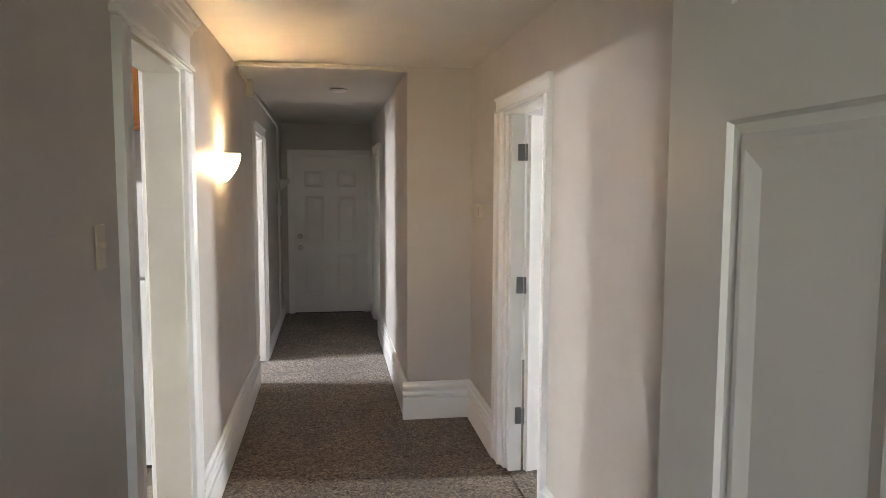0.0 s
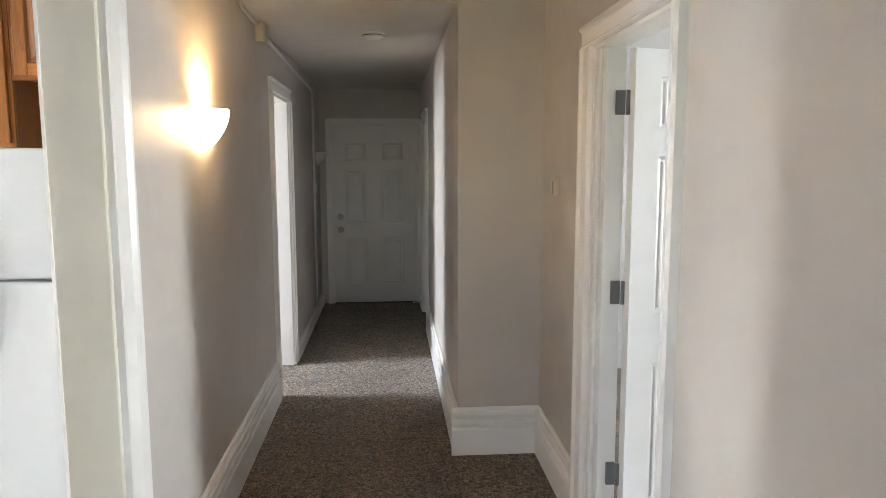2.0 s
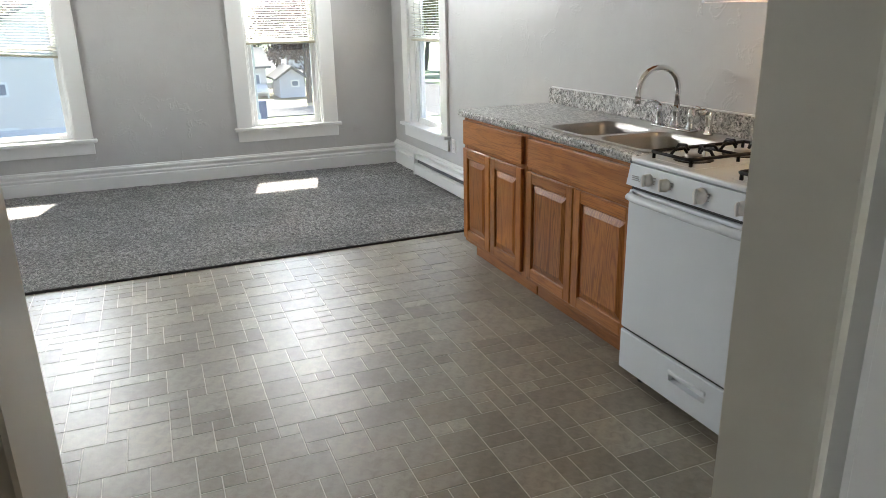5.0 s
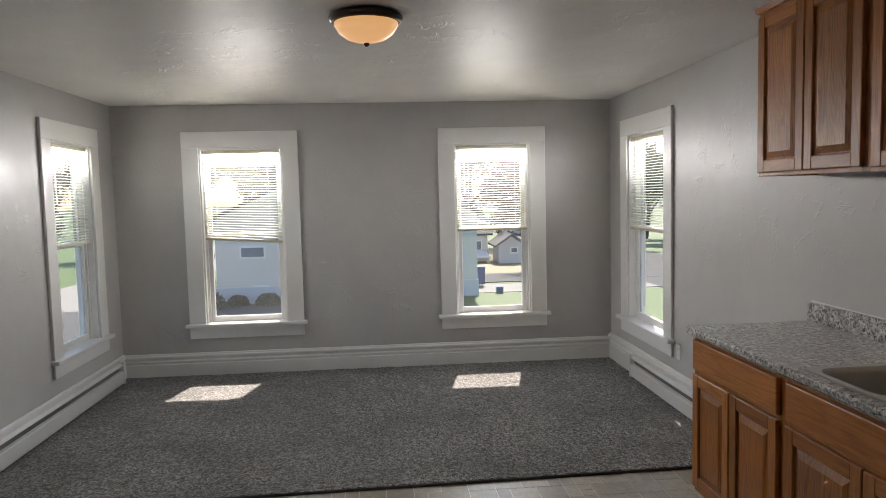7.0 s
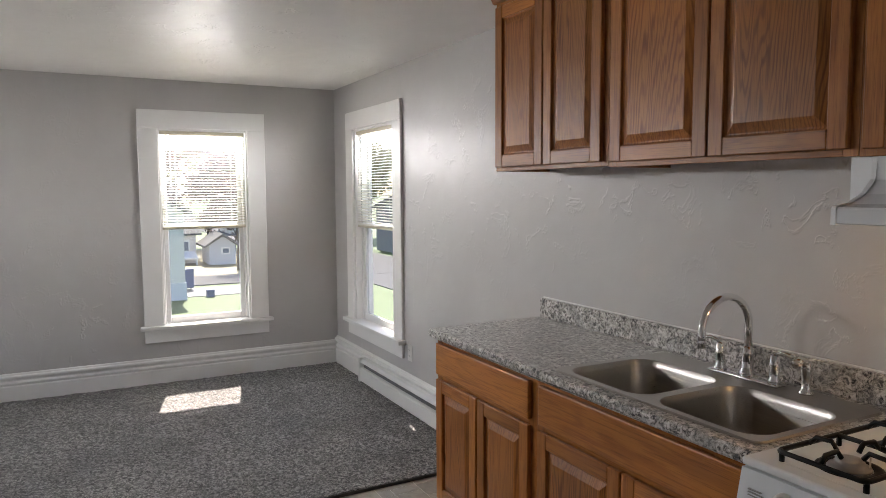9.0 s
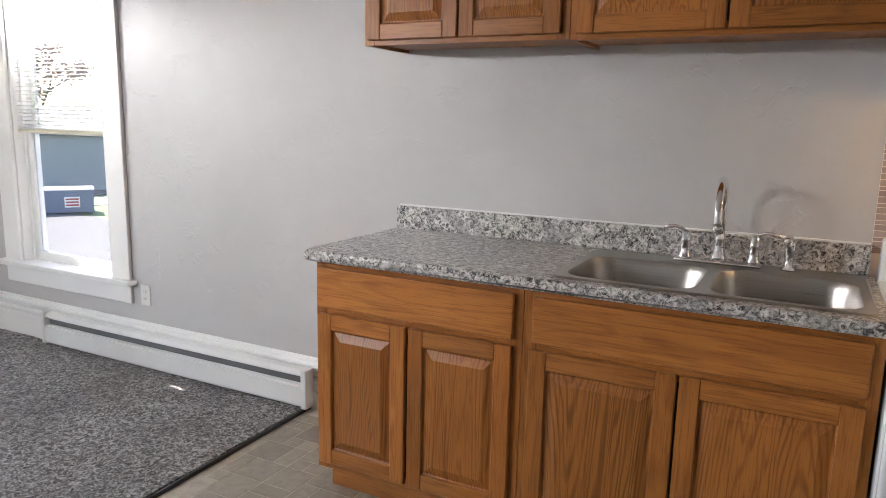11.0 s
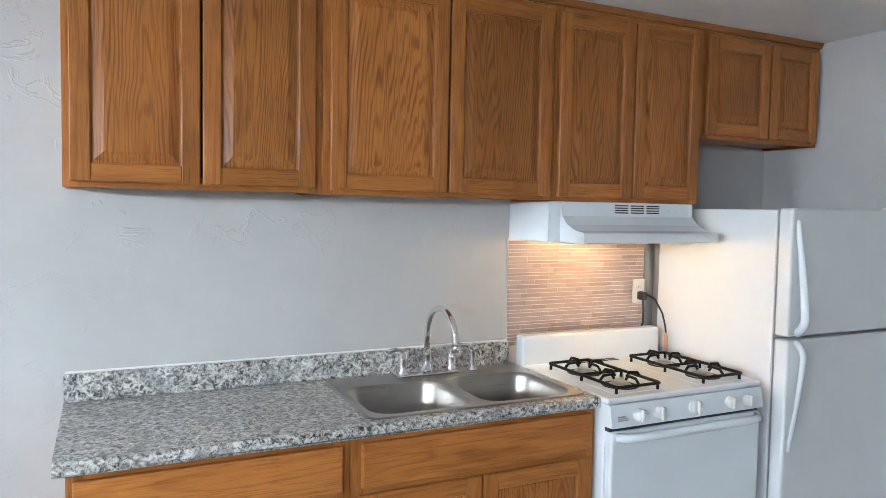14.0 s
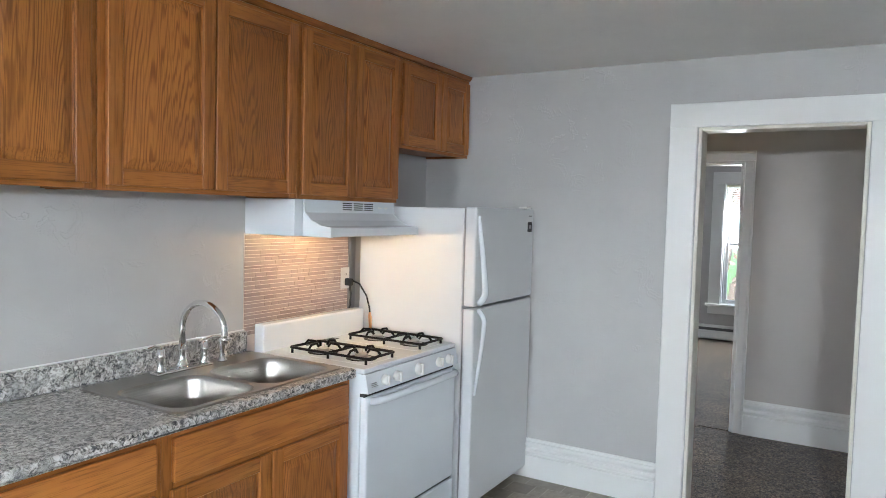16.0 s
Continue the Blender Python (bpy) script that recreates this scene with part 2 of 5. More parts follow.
NICKEL = plain("brushed_nickel", (0.55, 0.53, 0.50), 0.3, 1.0, 0.05)
BRONZE = plain("dark_bronze", (0.045, 0.035, 0.03), 0.35, 0.7, 0.15)
BRASS = plain("copper_fitting", (0.75, 0.42, 0.22), 0.3, 1.0)
HEATER = plain("white_heater_enamel", (0.74, 0.75, 0.74), 0.35, 0, 0.04)
BLIND = plain("white_blind_slat", (0.66, 0.65, 0.58), 0.45, 0, 0.03)
BLIND_RAIL = plain("cream_blind_rail", (0.58, 0.54, 0.42), 0.45, 0, 0.05)
VINYL_FRAME = plain("white_window_vinyl", (0.80, 0.81, 0.81), 0.35, 0, 0.02)


def steel():
    m = Mat("brushed_steel", 0.3, 1.0)
    n = m.noise(240, 3, m.mapped(0.03, 1, 1))
    m.colour(m.mix(n, (0.31, 0.30, 0.28), (0.48, 0.46, 0.43)))
    m.rough(m.math("ADD", m.math("MULTIPLY", n, 0.12), 0.24))
    m.bump(n, 0.08, 0.0004)
    return m.m


STEEL = steel()


def mosaic():
    m = Mat("mosaic_strip_glass", 0.3)
    r = m.random()
    c = m.ramp(r, (0.0, (0.36, 0.27, 0.235)), (0.3, (0.44, 0.345, 0.31)), (0.55, (0.27, 0.205, 0.19)), (0.8, (0.50, 0.40, 0.36)), (1.0, (0.37, 0.29, 0.265)))
    m.colour(m.mix(m.math("MULTIPLY", m.noise(40, 4, m.mapped(0.3, 1, 1)), 0.5), c, (0.38, 0.29, 0.25)))
    m.bump(m.noise(90, 3), 0.1, 0.0006)
    return m.m


MOSAIC = mosaic()


def pane_glass():
    m = Mat("window_glass", 0.0)
    m.b.inputs["Transmission Weight"].default_value = 1.0
    m.b.inputs["IOR"].default_value = 1.02
    m.b.inputs["Specular IOR Level"].default_value = 0.5
    # tint darkens the bright view outside
    m.colour((0.62, 0.645, 0.65))
    # slight translucent share lays a painted glare haze over the view
    haze = m.node("ShaderNodeBsdfTranslucent")
    haze.inputs["Color"].default_value = (0.92, 0.94, 0.95, 1)
    blend = m.node("ShaderNodeMixShader")
    m.link(m.math("ADD", m.math("MULTIPLY", m.noise(3, 4), 0.016), 0.004), blend.inputs[0])
    m.link(m.b.outputs[0], blend.inputs[1])
    m.link(haze.outputs[0], blend.inputs[2])
    m.link(blend.outputs[0], m.t.nodes["Material Output"].inputs["Surface"])
    return m.m


GLASS = pane_glass()
TILE_GROUT = plain("pale_tile_grout", (0.78, 0.69, 0.62), 0.8)


def shade(name, base, glow, power):
    m = Mat(name, 0.35)
    m.colour(m.mix(m.noise(12, 3), base, tuple(v * 0.94 for v in base)))
    m.b.inputs["Emission Color"].default_value = (*glow, 1)
    m.b.inputs["Emission Strength"].default_value = power
    return m.m


SCONCE_GLASS = shade("lit_white_glass", (0.85, 0.80, 0.72), (1.0, 0.70, 0.38), 2.6)
DOME_GLASS = shade("lit_frosted_glass", (0.85, 0.72, 0.55), (1.0, 0.55, 0.22), 0.22)


# ---- building blocks ----
def mesh_of(name, bm, material, smooth=False):
    me = bpy.data.meshes.new(name)
    bmesh.ops.recalc_face_normals(bm, faces=bm.faces)
    if smooth:
        for f in bm.faces:
            f.smooth = True
    bm.to_mesh(me)
    bm.free()
    me.materials.append(material)
    return me


def part(name, bm, material, parent=None, label="", smooth=False):
    """One bmesh as one mesh object under a thing or a part."""
    ob = new(name, mesh_of(name, bm, material, smooth))
    if parent:
        ob.parent = parent
    if label:
        tagged(ob, label)
    return ob


def thing(name, at=(0, 0, 0), label="", category="", group="", kind="", rz=0.0):
    ob = new(name)
    ob.matrix_world = pose(*at, 0, 0, rz)
    return tagged(ob, label, category, group, kind)


def structure(name, bm, material, label, category="", smooth=False):
    return tagged(part(name, bm, material, None, label, smooth), category=category or name.split("_")[0], kind="structure")


def add_box(bm, x0, x1, y0, y1, z0, z1, bevel=0.0, seg=1):
    vs = [bm.verts.new((x, y, z)) for x in (x0, x1) for y in (y0, y1) for z in (z0, z1)]
    fs = [bm.faces.new([vs[i] for i in q]) for q in ((0, 1, 3, 2), (4, 6, 7, 5), (0, 4, 5, 1), (2, 3, 7, 6), (0, 2, 6, 4), (1, 5, 7, 3))]
    if bevel:
        es = list({e for f in fs for e in f.edges})
        bmesh.ops.bevel(bm, geom=es, offset=bevel, segments=seg, affect="EDGES", profile=0.5)
    return bm


def box(x0, x1, y0, y1, z0, z1, bevel=0.0, seg=1):
    return add_box(bmesh.new(), x0, x1, y0, y1, z0, z1, bevel, seg)


def boxes(rows, bevel=0.0):
    bm = bmesh.new()
    for r in rows:
        add_box(bm, *r, bevel)
    return bm


def extrude(profile, a, b, place):
    """A profile of (u, v) points swept from a to b; place(u, v, s) gives the point."""
    bm = bmesh.new()
    rings = [[bm.verts.new(place(u, v, s)) for u, v in profile] for s in (a, b)]
    n = len(profile)
    for i in range(n):
        bm.faces.new([rings[0][i], rings[0][(i + 1) % n], rings[1][(i + 1) % n], rings[1][i]])
    bm.faces.new(rings[0])
    bm.faces.new(rings[1][::-1])
    return bm


def add_lathe(bm, profile, n=24, at=(0, 0, 0), axis="Z", arc=1.0, cap=True):
    """Turns (radius, height) points round an axis."""
    rings = []
    steps = n if arc >= 1 else n + 1
    for r, h in profile:
        ring = []
        for i in range(steps):
            a = 2 * math.pi * arc * i / n
            p = (r * math.cos(a), r * math.sin(a), h)
            p = {"Z": p, "Y": (p[0], p[2], p[1]), "X": (p[2], p[0], p[1])}[axis]
            ring.append(bm.verts.new((p[0] + at[0], p[1] + at[1], p[2] + at[2])))
        rings.append(ring)
    for a, b in zip(rings, rings[1:]):
        for i in range(steps if arc >= 1 else n):
            j = (i + 1) % steps
            bm.faces.new([a[i], a[j], b[j], b[i]])
    if cap and arc >= 1:
        bm.faces.new(rings[0])
        bm.faces.new(rings[-1])
    return bm


def lathe(profile, n=24, at=(0, 0, 0), axis="Z"):
    return add_lathe(bmesh.new(), profile, n, at, axis)


def add_tube(bm, points, radius, n=10, flat=1.0):
    """A round bar along points."""
    pts = [Vector(p) for p in points]
    rings = []
    side = None
    for i, p in enumerate(pts):
        d = (pts[min(i + 1, len(pts) - 1)] - pts[max(i - 1, 0)]).normalized()
        if side is None:
            side = d.orthogonal().normalized()
        side = (side - d * side.dot(d)).normalized()
        up = d.cross(side)
        rad = radius[i] if isinstance(radius, (list, tuple)) else radius
        rings.append([bm.verts.new(p + rad * (math.cos(2 * math.pi * k / n) * side + flat * math.sin(2 * math.pi * k / n) * up)) for k in range(n)])
    for a, b in zip(rings, rings[1:]):
        for k in range(n):
            bm.faces.new([a[k], a[(k + 1) % n], b[(k + 1) % n], b[k]])
    bm.faces.new(rings[0])
    bm.faces.new(rings[-1])
    return bm


def tube(points, radius, n=10, flat=1.0):
    return add_tube(bmesh.new(), points, radius, n, flat)


def ring_rect(x0, x1, y0, y1, r, n=5):
    """Points of a rounded rectangle."""
    out = []
    for cx, cy, a in ((x1 - r, y1 - r, 0), (x0 + r, y1 - r, 90), (x0 + r, y0 + r, 180), (x1 - r, y0 + r, 270)):
        for i in range(n + 1):
            b = radians(a + 90 * i / n)
            out.append((cx + r * math.cos(b), cy + r * math.sin(b)))
    return out


# ---- plan ----
HX, KX = -0.69, -0.832            # wall between hall and kitchen: hall face, kitchen face
RX, RX2 = 0.848, 0.945             # hall's other wall
PX, PY = 0.409, 5.135               # the hall's narrow part begins
ENDY = 9.285
KN, KS, KW = 5.15, 0.68, -7.275   # kitchen's faces
KC, HC, HC2 = 2.42, 2.372, 2.345  # ceilings
EDGE = -4.59                      # carpet meets vinyl


def holed(s0, s1, z1, holes, place):
    """One welded wall from s0 to s1 with openings (a, b, c, d); place(s, depth, z) gives the point."""
    ss = sorted({s0, s1, *(v for h in holes for v in h[:2])})
    zs = sorted({0, z1, *(v for h in holes for v in h[2:])})
    solid = {(i, k) for i in range(len(ss) - 1) for k in range(len(zs) - 1)
             if not any(a <= ss[i] and ss[i + 1] <= b and c <= zs[k] and zs[k + 1] <= d for a, b, c, d in holes)}
    bm, made = bmesh.new(), {}

    def v(i, k, d):
        if (i, k, d) not in made:
            made[i, k, d] = bm.verts.new(place(ss[i], d, zs[k]))
        return made[i, k, d]
    for i, k in solid:
        for d in (0, 1):
            bm.faces.new([v(i, k, d), v(i + 1, k, d), v(i + 1, k + 1, d), v(i, k + 1, d)])
        for n, (a, b) in (((i - 1, k), ((i, k), (i, k + 1))), ((i + 1, k), ((i + 1, k), (i + 1, k + 1))), ((i, k - 1), ((i, k), (i + 1, k))), ((i, k + 1), ((i, k + 1), (i + 1, k + 1)))):
            if n not in solid:
                bm.faces.new([v(*a, 0), v(*b, 0), v(*b, 1), v(*a, 1)])
    return bm


def wall_x(name, x0, x1, y0, y1, z1, holes, label, material):
    """A wall along y with openings (y0, y1, z0, z1)."""
    return structure(name, holed(y0, y1, z1, holes, lambda s, d, z: (x1 if d else x0, s, z)), material, label, "wall")


def wall_y(name, y0, y1, x0, x1, z1, holes, label, material):
    return structure(name, holed(x0, x1, z1, holes, lambda s, d, z: (s, y1 if d else y0, z)), material, label, "wall")


KD = (2.688, 3.465, 0, 2.062)      # kitchen doorway
LD = (6.166, 6.91, 0, 2.005)       # side room doorway
RD = (3.465, 4.26, 0, 2.00)      # bedroom doorway
FD = (7.97, 8.75, 0, 1.95)       # doorway at the far end
WZ0, WZ1 = 0.47, 2.04
W1, W2 = (1.42, 2.15), (3.69, 4.39)
W3, W4 = (-6.79, -5.965), (-6.79, -6.09)
TOP = 2.6

# wall between hall and kitchen in two skins, so that each side has its own paint
wall_x("wall_kitchen_east", KX, -0.768, 0.53, KN + 0.15, TOP, [KD], "pale grey painted plaster wall beside the fridge", WALL)
wall_x("wall_hall_left", -0.768, HX, 0.20, ENDY + 0.1, TOP, [KD, LD], "pale grey plaster hall wall with smears and sheen", WALL_HALL)
wall_x("wall_side_room_east", KX, -0.768, KN + 0.15, ENDY + 0.1, TOP, [LD], "grey wall of the side room", WALL)
wall_x("wall_hall_right", RX, RX2, 0.20, PY, TOP, [RD], "pale grey hall wall catching window light", WALL_HALL)
wall_x("wall_hall_narrow", PX, PX + 0.14, PY + 0.14, ENDY + 0.1, TOP, [FD], "grey hall wall of the narrow passage", WALL_HALL)
structure("wall_pillar", box(PX, RX2, PY, PY + 0.14, 0, TOP), WALL_HALL, "beige-lit return of the hall wall", "wall")
wall_y("wall_hall_end", ENDY, ENDY + 0.14, HX, PX, TOP, [(-0.568, 0.375, 0, 1.962)], "dim grey wall at the end of the hall", WALL_HALL)
wall_y("wall_entry", 0.06, 0.20, -1.2, 1.4, TOP, [(-0.63, 0.30, 0, 2.05)], "grey wall round the flat's entry door", WALL_HALL)
wall_y("wall_north", KN, KN + 0.15, KW - 0.15, KX, TOP, [(*W3, WZ0, WZ1)], "pale grey plaster wall with trowel marks behind the counter", WALL)
wall_y("wall_south", KS - 0.15, KS, KW - 0.15, KX, TOP, [(*W4, WZ0, WZ1)], "grey plaster wall with one window", WALL)
wall_x("wall_west", KW - 0.15, KW, KS, KN, TOP, [(*W1, WZ0, WZ1), (*W2, WZ0, WZ1)], "grey plaster wall with two windows", WALL)
structure("ceiling_kitchen", box(KW - 0.15, -0.768, KS - 0.15, KN + 0.15, KC, KC + 0.1), CEIL, "glossy off-white plaster ceiling with trowel ridges", "ceiling")
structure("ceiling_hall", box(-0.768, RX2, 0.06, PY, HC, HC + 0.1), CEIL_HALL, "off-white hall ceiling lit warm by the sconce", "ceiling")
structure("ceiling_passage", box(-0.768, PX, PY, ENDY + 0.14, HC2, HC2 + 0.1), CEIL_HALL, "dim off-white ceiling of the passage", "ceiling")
structure("floor_slab", box(-8.0, 5.4, -1.5, ENDY + 0.5, -0.25, -0.02), DARK, "floor under the coverings", "floor")
# unseen board added to stop daylight leaking under the end door
structure("wall_behind_end_door", box(-0.9, 0.7, ENDY + 0.16, ENDY + 0.26, -0.1, TOP), DARK, "unseen dark board that stops light leaking round the end door", "wall")
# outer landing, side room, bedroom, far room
# the landing's opening is made up to hold the fill lamp
structure("landing_shell", boxes([(-1.2, -1.1, -1.5, 0.06, 0, TOP), (1.3, 1.4, -1.5, 0.06, 0, TOP), (-1.2, -1.02, -1.6, -1.5, 0, TOP), (-0.22, 1.4, -1.6, -1.5, 0, TOP), (-1.02, -0.22, -1.6, -1.5, 0, 1.1), (-1.02, -0.22, -1.6, -1.5, 2.2, TOP), (-1.2, 1.4, -1.5, 0.06, TOP - 0.1, TOP)]), WALL_HALL, "plain walls of the unseen landing with an opening added for the fill lamp", "wall")
structure("side_room_shell", boxes([(-4.0, -3.85, KN + 0.15, 6.0, 0, TOP), (-4.0, -3.85, 7.0, ENDY, 0, TOP), (-4.0, -3.85, 6.0, 7.0, 0, 0.8), (-4.0, -3.85, 6.0, 7.0, 2.2, TOP), (-4.0, KX, ENDY, ENDY + 0.14, 0, TOP), (-4.0, KX, KN + 0.15, ENDY + 0.14, TOP, TOP + 0.1)]), WALL, "plain pale walls of the side room", "wall")
structure("floor_side_room", box(-3.85, HX - 0.07, KN + 0.15, ENDY, -0.02, 0.0), CARPET, "grey-brown carpet of the side room", "floor")
structure("bedroom_shell", boxes([(5.0, 5.15, 1.6, 3.55, 0, TOP), (5.0, 5.15, 4.25, 6.6, 0, TOP), (5.0, 5.15, 3.55, 4.25, 0, 0.47), (5.0, 5.15, 3.55, 4.25, 2.04, TOP), (RX2, 5.15, 1.45, 1.6, 0, TOP), (RX2, 5.15, 6.6, 6.75, 0, TOP), (RX2, 5.15, 1.45, 6.75, TOP, TOP + 0.1), (RX2 - 0.02, RX2, 1.45, 3.3, 0, TOP), (RX2 - 0.001, RX2 + 0.02, 5.2, 6.7, 0, TOP)]), WALL, "pale grey walls of the bedroom", "wall")
structure("floor_bedroom", box(RX2 - 0.07, 5.0, 1.6, 6.6, -0.02, 0.0), CARPET, "dark brown-grey carpet of the bedroom", "floor")
structure("far_room_shell", boxes([(PX + 0.14, 2.6, 6.76, 6.85, 0, TOP), (PX + 0.14, 2.6, 9.0, 9.1, 0, TOP), (2.5, 2.6, 6.76, 9.1, 0, TOP), (PX + 0.14, 2.6, 6.76, 9.1, TOP, TOP + 0.1)]), WALL, "plain walls of the far room", "wall")
structure("floor_far_room", box(PX + 0.07, 2.5, 6.85, 9.0, -0.02, 0.0), CARPET, "carpet of the far room", "floor")


def carpet_sheet(name, corners, material, label, step=0.015, z=0.0, lump=0.0065):
    """A soft pile with a slightly lumpy top, filling a four-sided plan."""
    bm = bmesh.new()
    a, b, c, d = (Vector((*p, 0)) for p in corners)
    nu, nv = max(2, int((b - a).length / step)), max(2, int((d - a).length / step))
    grid = []
    for i in range(nu + 1):
        row = []
        for j in range(nv + 1):
            u, v = i / nu, j / nv
            p = a * (1 - u) * (1 - v) + b * u * (1 - v) + c * u * v + d * (1 - u) * v
            p.z = z + lump * (noise.noise(p * 62) + 0.5 * noise.noise(p * 9)) - 0.004
            row.append(bm.verts.new(p))
        grid.append(row)
    for i in range(nu):
        for j in range(nv):
            bm.faces.new([grid[i][j], grid[i + 1][j], grid[i + 1][j + 1], grid[i][j + 1]])
    edge = [e for e in bm.edges if e.is_boundary]
    for e in edge:
        e.smooth = False
    for e in bmesh.ops.extrude_edge_only(bm, edges=edge)["geom"]:
        if isinstance(e, bmesh.types.BMVert):
            e.co.z = -0.02
    return structure(name, bm, material, label, "floor", True)


carpet_sheet("floor_hall", [(-0.77, 0.0), (RX - 0.0, 0.0), (RX, PY), (-0.77, PY)], CARPET, "brown-grey cut-pile carpet of the hall")
carpet_sheet("floor_passage", [(-0.77, PY), (PX + 0.07, PY), (PX + 0.07, ENDY), (-0.77, ENDY)], CARPET, "brown-grey cut-pile carpet of the narrow passage")
carpet_sheet("floor_doorway", [(RX, RD[0]), (RX + 0.07, RD[0]), (RX + 0.07, RD[1]), (RX, RD[1])], CARPET, "brown-grey carpet in the bedroom doorway")
carpet_sheet("floor_living", [(KW, KS), (EDGE + 0.07, KS), (EDGE - 0.03, KN), (KW, KN)], CARPET_L, "dark grey cut-pile carpet ending at the vinyl", 0.015, 0.014)
structure("floor_entry_sill", box(-0.63, 0.30, 0.02, 0.21, -0.01, 0.012, 0.004), GREY, "worn metal sill of the entry door", "floor")
structure("carpet_edge_strip", extrude([(-0.006, 0), (-0.004, 0.012), (0.006, 0.013), (0.012, 0.0)], KS, KN, lambda u, v, s: (EDGE + 0.085 - 0.1 * (s - KS) / (KN - KS) + u, s, v)), RUBBER, "thin dark edge strip between carpet and vinyl", "trim")

# ---- trim ----
BASE_H = [(0, 0), (0.027, 0), (0.027, 0.118), (0.024, 0.124), (0.012, 0.127), (0.012, 0.133), (0.022, 0.140), (0.024, 0.150), (0.018, 0.158), (0.011, 0.162), (0.011, 0.170), (0.019, 0.176), (0.027, 0.186), (0.029, 0.197), (0.025, 0.204), (0.014, 0.207), (0.012, 0.214), (0.008, 0.221), (0, 0.222)]


def scaled(profile, su, sv):
    return [(u * su, v * sv) for u, v in profile]


def base_x(a, b, y, out, h=1.0, name="baseboard"):
    structure(name, extrude(scaled(BASE_H, out, h), a, b, lambda u, v, s: (s, y + u, v)), TRIM, "tall white moulded baseboard", "baseboard")


def base_y(a, b, x, out, h=1.0, name="baseboard"):
    structure(name, extrude(scaled(BASE_H, out, h), a, b, lambda u, v, s: (x + u, s, v)), TRIM, "tall white moulded baseboard", "baseboard")


base_y(0.20, KD[0] - 0.14, HX, 1, 1.2)
base_y(KD[1] + 0.14, LD[0] - 0.085, HX, 1, 1.2)
base_y(LD[1] + 0.085, ENDY, HX, 1, 0.5)
base_y(0.20, RD[0] - 0.08, RX, -1, 1.16)
base_y(RD[1] + 0.12, PY - 0.027, RX, -1, 1.16)
base_x(PX - 0.0345, RX, PY, -1, 1.16)
base_y(PY + 0.0005, FD[0] - 0.08, PX, -1, 1.16)
base_y(FD[1] + 0.08, ENDY, PX, -1, 0.5)
base_y(KS, KD[0] - 0.146, KX, -1, 1.05)
base_y(KD[1] + 0.146, KN, KX, -1, 1.05)
base_x(KW, -4.10, KN, -1, 1.12)
base_x(KW, KX, KS, 1, 1.0)
base_y(KS, KN, KW, 1, 0.96)
base_y(1.6, 3.30, RX2, 1, 1.0)

CASING = [(0, 0), (0.018, 0.004), (0.021, 0.010), (0.015, 0.017), (0.016, 0.074), (0.021, 0.080), (0.027, 0.086), (0.027, 0.098), (0, 0.100)]


def casing_wall_x(group, x, out, y0, y1, z1, width=0.1, cap=None, material=None, plain_casing=False, crown=True, first=None):
    """Door casing on a wall along y; u sticks out of the wall, v runs away from the opening."""
    k, w0 = width / 0.1, first or width
    prof = [(0, 0), (0.019, 0), (0.021, 0.003), (0.021, 0.097), (0.019, 0.1), (0, 0.1)] if plain_casing else CASING
    mat = material or TRIM
    post = thing(group, (0, 0, 0), "white painted door casing with moulded edges", "door casing", kind="structure")
    part("side_casing", extrude(scaled(prof, out, w0 / 0.1), 0, z1, lambda u, v, s: (x + u, y0 - v, s)), mat, post)
    part("side_casing", extrude(scaled(prof, out, k), 0, z1, lambda u, v, s: (x + u, y1 + v, s)), mat, post)
    h = cap or width
    kh = h / 0.1
    part("head_casing", extrude(scaled(prof, out * 1.02, kh), y0 - w0, y1 + width, lambda u, v, s: (x + u, s, z1 + v)), mat, post)
    if cap and crown:
        crown = [(0, 0), (0.022, 0), (0.026, 0.012), (0.040, 0.020), (0.044, 0.032), (0.058, 0.040), (0.060, 0.052), (0, 0.054)]
        part("crown", extrude(scaled(crown, out, 1), y0 - width - 0.03, y1 + width + 0.03, lambda u, v, s: (x + u, s, z1 + cap - 0.03 + v)), mat, post)
        part("fillet", extrude(scaled([(0, 0), (0.03, 0), (0.034, 0.008), (0.03, 0.018), (0, 0.018)], out, 1), y0 - width - 0.015, y1 + width + 0.015, lambda u, v, s: (x + u, s, z1 + 0.012 + v)), mat, post)
    return post


def lining_x(name, x0, x1, y0, y1, z1, material, t=0.018):
    """The jamb boards that line an opening in a wall along y."""
    post = thing(name, (0, 0, 0), "painted wooden jamb lining with worn edges", "door jamb", kind="structure")
    part("jamb_board", box(x0 - 0.002, x1 + 0.002, y0, y0 + t, 0, z1, 0.003), material, post)
    part("jamb_board", box(x0 - 0.002, x1 + 0.002, y1 - t, y1, 0, z1, 0.003), material, post)
    part("head_board", box(x0 - 0.002, x1 + 0.002, y0 + t, y1 - t, z1 - t, z1, 0.003), material, post)
    return post


lining_x("door_jamb_kitchen", KX, HX, *KD[:2], KD[3], JAMB)
casing_wall_x("door_casing_kitchen_hall", HX, 1, KD[0], KD[1], KD[3], 0.14, 0.20, TRIM)
casing_wall_x("door_casing_kitchen", KX, -1, KD[0] - 0.004, KD[1] + 0.004, KD[3], 0.14, 0.125, plain_casing=True, crown=False)
lining_x("door_jamb_side_room", KX, HX, *LD[:2], LD[3], TRIM)
casing_wall_x("door_casing_side_room", HX, 1, LD[0], LD[1], LD[3], 0.085)
lining_x("door_jamb_bedroom", RX, RX2, *RD[:2], RD[3], TRIM)
